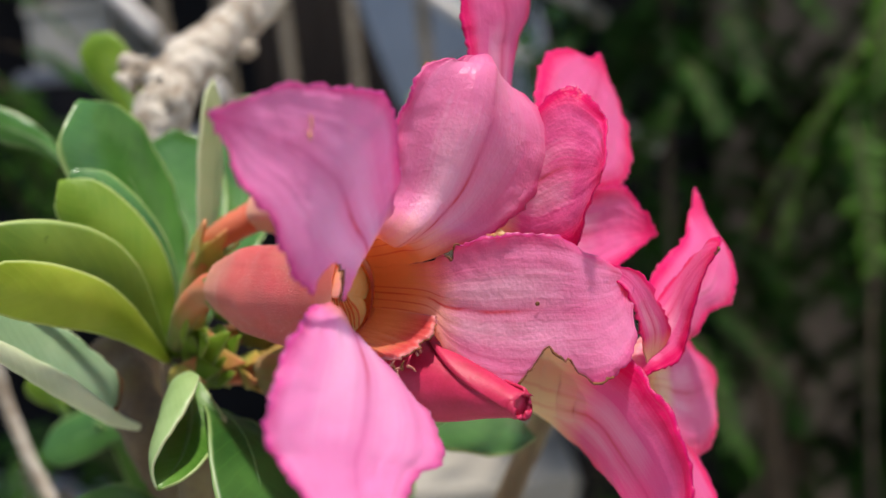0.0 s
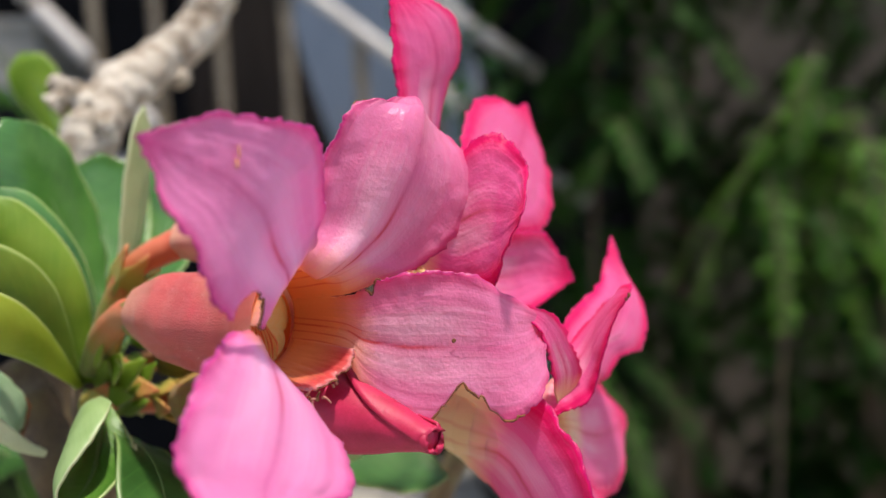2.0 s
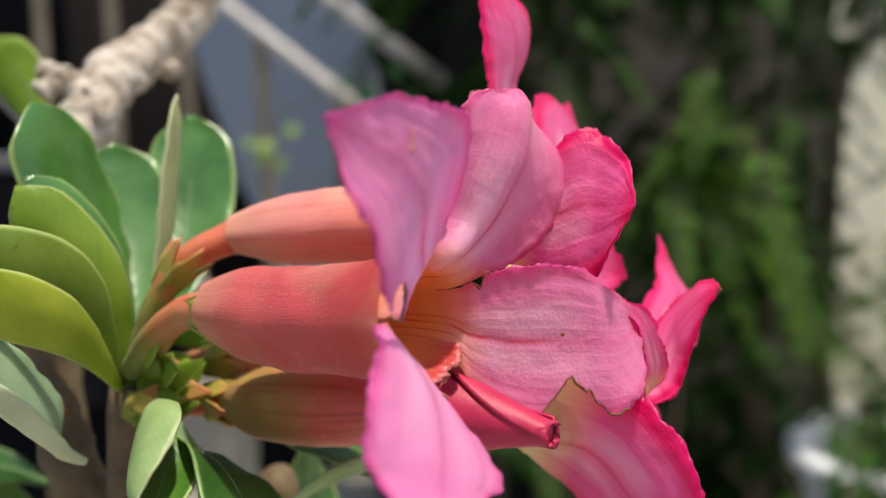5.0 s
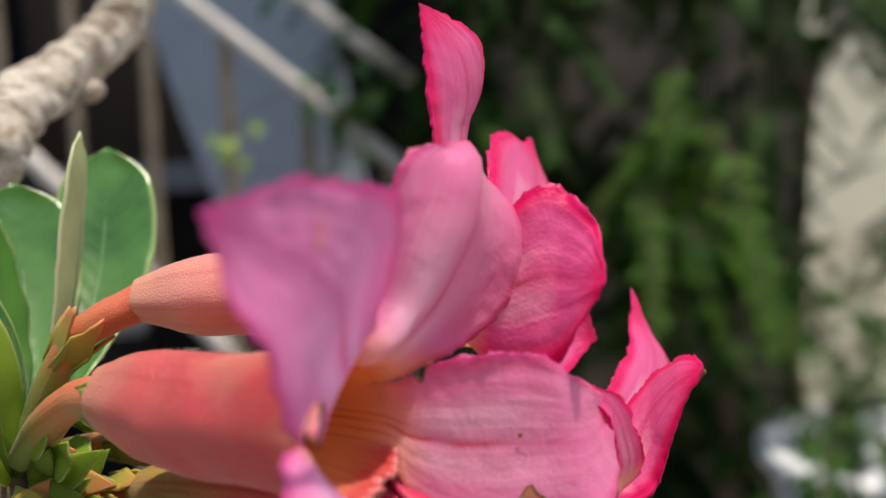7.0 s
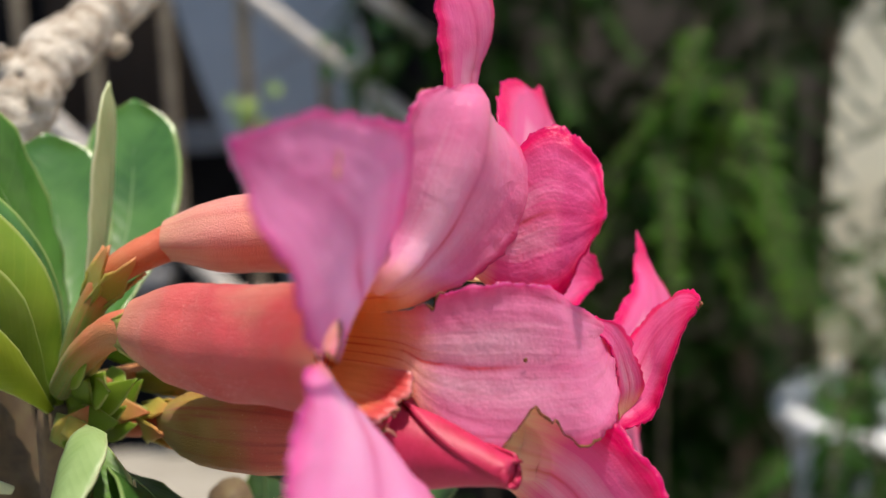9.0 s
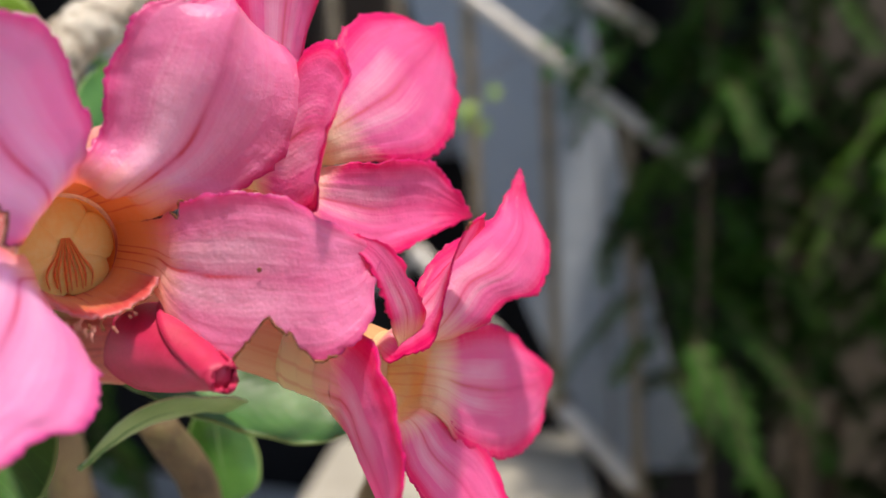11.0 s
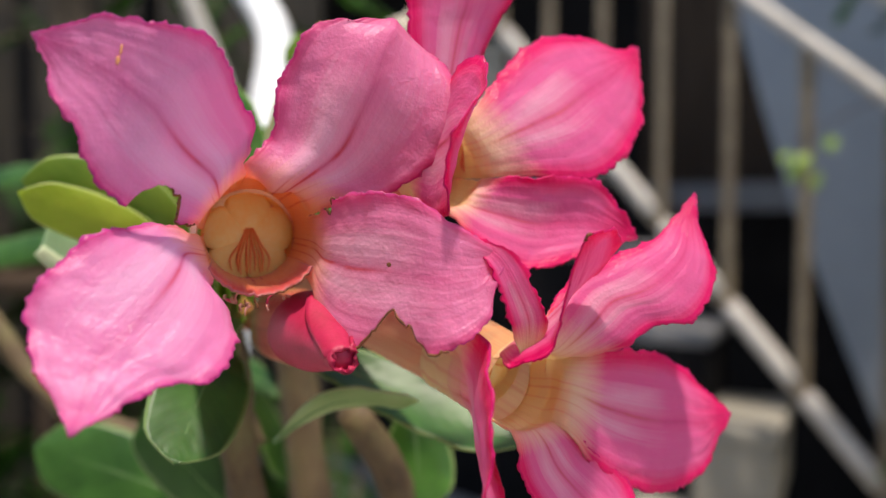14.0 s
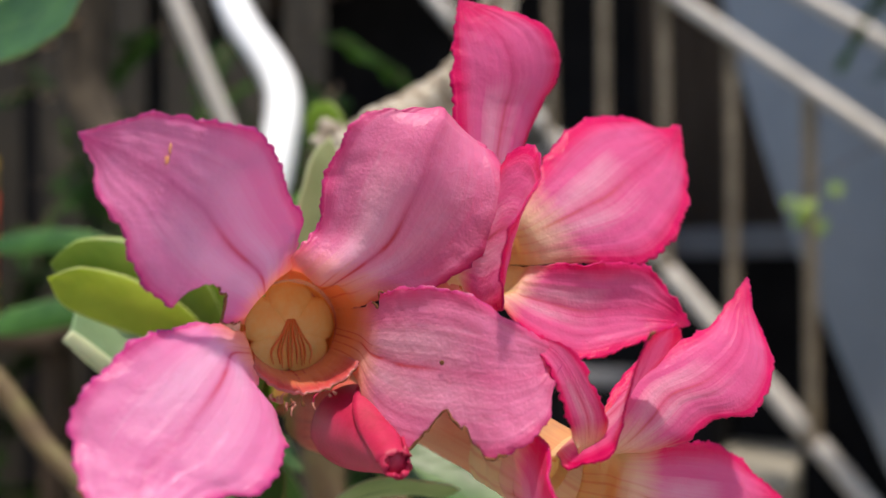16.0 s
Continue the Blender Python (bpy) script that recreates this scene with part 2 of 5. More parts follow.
STALK = along_mat("flower_stalk", ((0.0, (0.12, 0.22, 0.03)), (0.35, (0.2, 0.26, 0.03)), (0.6, (0.58, 0.17, 0.05)), (1.0, (0.72, 0.12, 0.07))), (0.58, 0.14, 0.06), share=0.2)
THROAT = along_mat("throat_lining", ((0.0, (0.9, 0.6, 0.18)), (0.5, (0.94, 0.62, 0.2)), (0.9, (0.94, 0.54, 0.16)), (1.0, (0.92, 0.48, 0.18))), (0.72, 0.14, 0.05), ribs=5, share=0.6, inner=(0.96, 0.7, 0.25))
THROAT_PALE = along_mat("pale_throat_lining", ((0.0, (0.9, 0.68, 0.3)), (0.6, (0.93, 0.76, 0.42)), (1.0, (0.93, 0.8, 0.5))), (0.8, 0.3, 0.12), ribs=3, share=0.6, inner=(0.96, 0.8, 0.4))
ANTHER = skin_mat("anther_skin", ((0.3, (0.97, 0.62, 0.18)), (0.5, (0.97, 0.74, 0.28)), (0.7, (0.98, 0.82, 0.4))), 160, 0.5, 0.15, 0.3)
CRIMSON = skin_mat("crimson_bud", ((0.3, (0.34, 0.008, 0.04)), (0.7, (0.5, 0.02, 0.085))), 260, 0.5, 0.1, 0.3, 0.0005)
SEPAL = along_mat("sepal_skin", ((0.0, (0.2, 0.32, 0.03)), (0.5, (0.48, 0.42, 0.06)), (1.0, (0.8, 0.27, 0.12))), (0.6, 0.24, 0.06), share=0.35)
SCAR = skin_mat("dry_brown_scar", ((0.3, (0.07, 0.02, 0.008)), (0.7, (0.3, 0.11, 0.04))), 900, 0.8)
RUSTY = skin_mat("rusty_blemish", ((0.3, (0.4, 0.12, 0.04)), (0.7, (0.66, 0.3, 0.14))), 900, 0.7)
ORANGE_RED = skin_mat("orange_red_vein", ((0.3, (0.78, 0.16, 0.04)), (0.7, (0.88, 0.3, 0.08))), 400, 0.5, 0.3)
TAIL = skin_mat("pale_orange_tail", ((0.3, (0.86, 0.3, 0.09)), (0.7, (0.92, 0.42, 0.15))), 400, 0.5, 0.4)
HAIR = skin_mat("pale_hair", ((0.3, (0.75, 0.5, 0.4)), (0.7, (0.9, 0.72, 0.6))), 500, 0.4, 0.3, 0)
SHRED = skin_mat("dry_pink_shred", ((0.3, (0.36, 0.12, 0.09)), (0.7, (0.6, 0.27, 0.22))), 700, 0.6, 0.3)
LEAF = leaf_mat("green_leaf", (0.03, 0.115, 0.014), (0.09, 0.235, 0.04), (0.3, 0.42, 0.14), 0.24, 0.26, 0.6)
LEAF_YELLOW = leaf_mat("bright_green_leaf", (0.19, 0.34, 0.03), (0.36, 0.5, 0.07), (0.5, 0.6, 0.2), 0.52)
LEAF_OLIVE = leaf_mat("olive_leaf", (0.11, 0.21, 0.02), (0.23, 0.34, 0.045), (0.4, 0.5, 0.16), 0.4)
# brighter copy of the bright green leaf, light through it put into colour
LEAF_LIT = leaf_mat("lit_through_leaf", (0.3, 0.42, 0.03), (0.52, 0.62, 0.08), (0.6, 0.68, 0.26), 0.55)
LEAF_DARK = leaf_mat("dark_green_leaf", (0.02, 0.075, 0.012), (0.06, 0.165, 0.03), (0.18, 0.28, 0.09), 0.22, 0.42)
LEAF_FOLD = leaf_mat("folded_leaf", (0.2, 0.32, 0.1), (0.35, 0.47, 0.2), (0.46, 0.54, 0.3), 0.25, 0.42)
LEAF_BOAT = leaf_mat("inner_leaf_face", (0.06, 0.17, 0.02), (0.15, 0.3, 0.05), (0.4, 0.5, 0.2), 0.3, 0.4)
LEAF_UNDER = leaf_mat("pale_leaf_underside", (0.46, 0.53, 0.32), (0.62, 0.68, 0.46), (0.62, 0.66, 0.42), 0.2, 0.5)
# bluish green lightened so that the colour holds the sky's sheen
LEAF_SKY_SHEEN = leaf_mat("sky_sheen_leaf", (0.22, 0.38, 0.2), (0.38, 0.52, 0.33), (0.5, 0.58, 0.34), 0.25, 0.28)
LEAF_PALE = leaf_mat("pale_leaf_back", (0.32, 0.38, 0.16), (0.48, 0.52, 0.26), (0.55, 0.58, 0.34), 0.3, 0.55)
MIDRIB = skin_mat("leaf_midrib", ((0.3, (0.09, 0.19, 0.05)), (0.7, (0.15, 0.27, 0.09))), 120, 0.5, 0.1)
BARK = skin_mat("pale_bark", ((0.3, (0.1, 0.065, 0.04)), (0.42, (0.28, 0.22, 0.16)), (0.56, (0.5, 0.44, 0.36)), (0.75, (0.64, 0.59, 0.5))), 150, 0.85, 0, 1.0, 0.003)
STEM = skin_mat("green_brown_stem", ((0.3, (0.055, 0.03, 0.018)), (0.52, (0.12, 0.08, 0.04)), (0.75, (0.17, 0.15, 0.06))), 85, 0.7, 0, 0.7, 0.001)
BOKEH_TAN = leaf_mat("bokeh_tan_leaf", (0.3, 0.19, 0.11), (0.55, 0.4, 0.28), (0.36, 0.22, 0.12), 0.3, 0.5)
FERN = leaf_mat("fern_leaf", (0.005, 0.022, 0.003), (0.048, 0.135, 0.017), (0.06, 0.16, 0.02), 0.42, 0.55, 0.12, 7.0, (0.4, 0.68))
# lighter copy of the fern leaf, with sunlight put into its colour
FERN_SUNLIT = leaf_mat("sunlit_fern_leaf", (0.026, 0.08, 0.007), (0.1, 0.215, 0.024), (0.2, 0.36, 0.05), 0.5, 0.5, 0.15, 9.0, (0.35, 0.65))
TWIG = skin_mat("dark_twig", ((0.3, (0.035, 0.025, 0.015)), (0.7, (0.13, 0.09, 0.055))), 30, 0.85)
BARK_DARK = skin_mat("dark_bark", ((0.3, (0.02, 0.014, 0.009)), (0.7, (0.08, 0.06, 0.04))), 40, 0.9, 0, 0.8, 0.004)
STEEL = skin_mat("painted_rail", ((0.3, (0.38, 0.345, 0.31)), (0.7, (0.54, 0.5, 0.46))), 14, 0.42, 0, 0.15, 0.001)
IRON = skin_mat("brown_iron", ((0.3, (0.12, 0.09, 0.06)), (0.7, (0.24, 0.19, 0.13))), 18, 0.38, 0, 0.4, 0.002)
CREAM = skin_mat("cream_stone", ((0.3, (0.24, 0.22, 0.185)), (0.7, (0.33, 0.305, 0.26))), 9, 0.75, 0, 0.2, 0.002)
BLUE = skin_mat("blue_grey_paint", ((0.3, (0.235, 0.26, 0.295)), (0.7, (0.3, 0.325, 0.36))), 5, 0.6, 0, 0.15, 0.002)
DARK = skin_mat("charcoal_wall", ((0.3, (0.005, 0.005, 0.006)), (0.7, (0.014, 0.013, 0.014))), 6, 0.9, 0, 0.3, 0.004, None, 0.06)
BROWN = skin_mat("brown_boards", ((0.3, (0.036, 0.023, 0.015)), (0.7, (0.075, 0.05, 0.034))), 5, 0.7, 0, 0.4, 0.003, (8, 8, 0.7), 0.15)
FENCE = skin_mat("weathered_boards", ((0.3, (0.012, 0.01, 0.008)), (0.55, (0.035, 0.028, 0.02)), (0.75, (0.11, 0.09, 0.065))), 7, 0.85, 0, 0.5, 0.003, (6, 6, 1.2))
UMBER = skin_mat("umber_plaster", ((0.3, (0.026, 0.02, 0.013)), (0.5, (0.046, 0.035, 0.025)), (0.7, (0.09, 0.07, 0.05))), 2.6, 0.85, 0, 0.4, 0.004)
LEDGE = skin_mat("grey_ledge", ((0.3, (0.13, 0.13, 0.14)), (0.7, (0.2, 0.2, 0.21))), 8, 0.7)
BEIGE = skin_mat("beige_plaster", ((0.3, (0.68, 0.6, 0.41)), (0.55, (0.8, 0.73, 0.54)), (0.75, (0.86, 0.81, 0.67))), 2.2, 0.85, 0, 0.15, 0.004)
BRICK = skin_mat("terracotta", ((0.3, (0.24, 0.175, 0.12)), (0.7, (0.4, 0.3, 0.215))), 5, 0.85, 0, 0.4, 0.004)
PAVE = skin_mat("grey_paving", ((0.3, (0.26, 0.26, 0.26)), (0.7, (0.42, 0.41, 0.39))), 3, 0.85, 0, 0.4, 0.004)
# gloss white that holds sunlit brightness, for the bent tube and the tub
WHITE = skin_mat("sunlit_white", ((0.3, (0.78, 0.79, 0.8)), (0.7, (0.88, 0.88, 0.89))), 6, 0.3)
RED = skin_mat("orange_red_vein", ((0.3, (0.78, 0.16, 0.04)), (0.7, (0.88, 0.3, 0.08))), 400, 0.5, 0.3)
TAIL = skin_mat("pale_orange_tail", ((0.3, (0.86, 0.3, 0.09)), (0.7, (0.92, 0.42, 0.15))), 400, 0.5, 0.4)
HAIR = skin_mat("pale_hair", ((0.3, (0.75, 0.5, 0.4)), (0.7, (0.9, 0.72, 0.6))), 500, 0.4, 0.3, 0)
SHRED = skin_mat("dry_pink_shred", ((0.3, (0.36, 0.12, 0.09)), (0.7, (0.6, 0.27, 0.22))), 700, 0.6, 0.3)
LEAF = leaf_mat("green_leaf", (0.03, 0.115, 0.014), (0.09, 0.235, 0.04), (0.3, 0.42, 0.14), 0.24, 0.26, 0.6)
LEAF_YELLOW = leaf_mat("bright_green_leaf", (0.19, 0.34, 0.03), (0.36, 0.5, 0.07), (0.5, 0.6, 0.2), 0.52)
LEAF_OLIVE = leaf_mat("olive_leaf", (0.11, 0.21, 0.02), (0.23, 0.34, 0.045), (0.4, 0.5, 0.16), 0.4)
# leaf tone raised to hold light shining through
LEAF_LIT = leaf_mat("lit_through_leaf", (0.3, 0.42, 0.03), (0.52, 0.62, 0.08), (0.6, 0.68, 0.26), 0.55)
LEAF_DARK = leaf_mat("dark_green_leaf", (0.02, 0.075, 0.012), (0.06, 0.165, 0.03), (0.18, 0.28, 0.09), 0.22, 0.42)
LEAF_FOLD = leaf_mat("folded_leaf", (0.2, 0.32, 0.1), (0.35, 0.47, 0.2), (0.46, 0.54, 0.3), 0.25, 0.42)
LEAF_BOAT = leaf_mat("inner_leaf_face", (0.06, 0.17, 0.02), (0.15, 0.3, 0.05), (0.4, 0.5, 0.2), 0.3, 0.4)
LEAF_UNDER = leaf_mat("pale_leaf_underside", (0.46, 0.53, 0.32), (0.62, 0.68, 0.46), (0.62, 0.66, 0.42), 0.2, 0.5)
# sky reflection on the leaf sits in this pale tone
LEAF_SKY_SHEEN = leaf_mat("sky_sheen_leaf", (0.22, 0.38, 0.2), (0.38, 0.52, 0.33), (0.5, 0.58, 0.34), 0.25, 0.28)
LEAF_PALE = leaf_mat("pale_leaf_back", (0.32, 0.38, 0.16), (0.48, 0.52, 0.26), (0.55, 0.58, 0.34), 0.3, 0.55)
MIDRIB = skin_mat("leaf_midrib", ((0.3, (0.09, 0.19, 0.05)), (0.7, (0.15, 0.27, 0.09))), 120, 0.5, 0.1)
BARK = skin_mat("pale_bark", ((0.3, (0.1, 0.065, 0.04)), (0.42, (0.28, 0.22, 0.16)), (0.56, (0.5, 0.44, 0.36)), (0.75, (0.64, 0.59, 0.5))), 150, 0.85, 0, 1.0, 0.003)
STEM = skin_mat("green_brown_stem", ((0.3, (0.055, 0.03, 0.018)), (0.52, (0.12, 0.08, 0.04)), (0.75, (0.17, 0.15, 0.06))), 85, 0.7, 0, 0.7, 0.001)
BOKEH_TAN = leaf_mat("bokeh_tan_leaf", (0.3, 0.19, 0.11), (0.55, 0.4, 0.28), (0.36, 0.22, 0.12), 0.3, 0.5)
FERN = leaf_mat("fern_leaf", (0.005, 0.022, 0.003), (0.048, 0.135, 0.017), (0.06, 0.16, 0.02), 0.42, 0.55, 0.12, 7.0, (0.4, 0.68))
# fern leaf again in its brighter tone that holds sunlight
FERN_SUNLIT = leaf_mat("sunlit_fern_leaf", (0.026, 0.08, 0.007), (0.1, 0.215, 0.024), (0.2, 0.36, 0.05), 0.5, 0.5, 0.15, 9.0, (0.35, 0.65))
TWIG = skin_mat("dark_twig", ((0.3, (0.035, 0.025, 0.015)), (0.7, (0.13, 0.09, 0.055))), 30, 0.85)
BARK_DARK = skin_mat("dark_bark", ((0.3, (0.02, 0.014, 0.009)), (0.7, (0.08, 0.06, 0.04))), 40, 0.9, 0, 0.8, 0.004)
STEEL = skin_mat("painted_rail", ((0.3, (0.38, 0.345, 0.31)), (0.7, (0.54, 0.5, 0.46))), 14, 0.42, 0, 0.15, 0.001)
IRON = skin_mat("brown_iron", ((0.3, (0.12, 0.09, 0.06)), (0.7, (0.24, 0.19, 0.13))), 18, 0.38, 0, 0.4, 0.002)
CREAM = skin_mat("cream_stone", ((0.3, (0.24, 0.22, 0.185)), (0.7, (0.33, 0.305, 0.26))), 9, 0.75, 0, 0.2, 0.002)
BLUE = skin_mat("blue_grey_paint", ((0.3, (0.235, 0.26, 0.295)), (0.7, (0.3, 0.325, 0.36))), 5, 0.6, 0, 0.15, 0.002)
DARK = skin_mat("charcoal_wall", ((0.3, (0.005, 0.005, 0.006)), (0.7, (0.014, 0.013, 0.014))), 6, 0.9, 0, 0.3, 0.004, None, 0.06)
BROWN = skin_mat("brown_boards", ((0.3, (0.036, 0.023, 0.015)), (0.7, (0.075, 0.05, 0.034))), 5, 0.7, 0, 0.4, 0.003, (8, 8, 0.7), 0.15)
FENCE = skin_mat("weathered_boards", ((0.3, (0.012, 0.01, 0.008)), (0.55, (0.035, 0.028, 0.02)), (0.75, (0.11, 0.09, 0.065))), 7, 0.85, 0, 0.5, 0.003, (6, 6, 1.2))
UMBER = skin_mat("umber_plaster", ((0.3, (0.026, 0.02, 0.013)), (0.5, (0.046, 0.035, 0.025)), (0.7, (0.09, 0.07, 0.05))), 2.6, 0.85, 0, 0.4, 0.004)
LEDGE = skin_mat("grey_ledge", ((0.3, (0.13, 0.13, 0.14)), (0.7, (0.2, 0.2, 0.21))), 8, 0.7)
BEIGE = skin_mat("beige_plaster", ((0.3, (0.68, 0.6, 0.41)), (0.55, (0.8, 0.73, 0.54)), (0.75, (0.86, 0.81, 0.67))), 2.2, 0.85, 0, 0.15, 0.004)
BRICK = skin_mat("terracotta", ((0.3, (0.24, 0.175, 0.12)), (0.7, (0.4, 0.3, 0.215))), 5, 0.85, 0, 0.4, 0.004)
PAVE = skin_mat("grey_paving", ((0.3, (0.26, 0.26, 0.26)), (0.7, (0.42, 0.41, 0.39))), 3, 0.85, 0, 0.4, 0.004)
# same white, carrying sun glare and sunlit patches
WHITE = skin_mat("sunlit_white", ((0.3, (0.78, 0.79, 0.8)), (0.7, (0.88, 0.88, 0.89))), 6, 0.3)
CHROME, cn, cl, cp = mat("polished_metal")
cp.inputs["Base Color"].default_value, cp.inputs["Metallic"].default_value, cp.inputs["Roughness"].default_value = (0.82, 0.83, 0.85, 1), 1.0, 0.22
RED = skin_mat("red_enamel", ((0.3, (0.6, 0.05, 0.015)), (0.7, (0.72, 0.09, 0.02))), 12, 0.4)
YELLOW = skin_mat("yellow_enamel", ((0.3, (0.62, 0.34, 0.04)), (0.7, (0.72, 0.45, 0.07))), 12, 0.4)
TEAL = skin_mat("teal_paint", ((0.3, (0.02, 0.14, 0.11)), (0.7, (0.04, 0.2, 0.16))), 12, 0.5)


# ---- mesh helpers ----
def mm(*p):
    return Vector(p) * 0.001


def thing(name, label, category, at=(0, 0, 0), group="", kind=""):
    return tagged(pose_to(new(name), at), label, category, group, kind)


def pose_to(ob, at):
    ob.location = at
    return ob


def part(name, bm, material, parent=None, label="", smooth=True):
    me = bpy.data.meshes.new(name)
    bmesh.ops.recalc_face_normals(bm, faces=bm.faces) if name in ("slab", "block") else None
    if smooth:
        for f in bm.faces:
            f.smooth = True
    bm.to_mesh(me)
    bm.free()
    me.materials.append(material)
    ob = new(name, me)
    if parent:
        ob.parent = parent
        ob.matrix_parent_inverse = Matrix.Translation(-parent.location) if parent.parent is None and parent.type == "EMPTY" else Matrix()
    if label:
        ob["label"] = label
    return ob


def spline(points, n, closed=False):
    """n points at even steps of length on a smooth curve through the points."""
    pts = [Vector(p) for p in points]
    if len(pts) == 2:
        return [pts[0].lerp(pts[1], i / (n - 1)) for i in range(n)]
    ext = [pts[0] * 2 - pts[1], *pts, pts[-1] * 2 - pts[-2]]
    fine = []
    for i in range(1, len(ext) - 2):
        a, b, c, d = ext[i - 1:i + 3]
        for k in range(12):
            t = k / 12
            fine.append(0.5 * (2 * b + (c - a) * t + (2 * a - 5 * b + 4 * c - d) * t * t + (3 * b - a - 3 * c + d) * t ** 3))
    fine.append(pts[-1])
    run = [0.0]
    for a, b in zip(fine, fine[1:]):
        run.append(run[-1] + (b - a).length)
    out, j = [], 0
    for i in range(n):
        s = run[-1] * i / (n - 1)
        while j < len(run) - 2 and run[j + 1] < s:
            j += 1
        out.append(fine[j].lerp(fine[j + 1], (s - run[j]) / max(run[j + 1] - run[j], 1e-9)))
    return out


def uv_faces(bm, rows, nu, nv, wrap=False, us=None):
    lay = bm.loops.layers.uv.verify()
    for j in range(nv - 1):
        for i in range(nu if wrap else nu - 1):
            k = (i + 1) % nu
            f = bm.faces.new((rows[j][i], rows[j][k], rows[j + 1][k], rows[j + 1][i]))
            for loop, (a, b) in zip(f.loops, ((i, j), (i + 1, j), (i + 1, j + 1), (i, j + 1))):
                loop[lay].uv = (us[b][a] if us else a / (nu if wrap else nu - 1), b / (nv - 1))


def sweep(points, radii, sides=16, steps=24, rough=0.0, seed=0.0, lobes=0, lobe=0.0, caps=True, grain=250.0, rings=0.0):
    """A body swept along a smooth curve; radii at even steps, uneven by rough (a share of the radius)."""
    bm = bmesh.new()
    path = spline(points, steps)
    rr = [v.x for v in spline([(r, 0, i * max(radii) * 2) for i, r in enumerate(radii)], steps)] if len(radii) > 2 else [radii[0] + (radii[-1] - radii[0]) * i / (steps - 1) for i in range(steps)]
    side = None
    rows = []
    for j in range(steps):
        d = (path[min(j + 1, steps - 1)] - path[max(j - 1, 0)]).normalized()
        side = (side - d * side.dot(d)).normalized() if side else d.orthogonal().normalized()
        other = d.cross(side)
        row = []
        for i in range(sides):
            a = 2 * math.pi * i / sides
            w = side * math.cos(a) + other * math.sin(a)
            r = rr[j] * (1 + lobe * math.cos(lobes * a)) * (1 + rings * noise.noise(Vector((j * 0.61, 0.25 * math.cos(a), seed))))
            if rough:
                q = (path[j] + w * r) * grain + Vector((seed, 0, 0))
                r *= 1 + rough * noise.noise(q) + 0.5 * rough * noise.noise(q * 2.7)
            row.append(bm.verts.new(path[j] + w * r))
        rows.append(row)
    uv_faces(bm, rows, sides, steps, True)
    if caps:
        bm.faces.new(rows[0][::-1])
        bm.faces.new(rows[-1])
    return bm


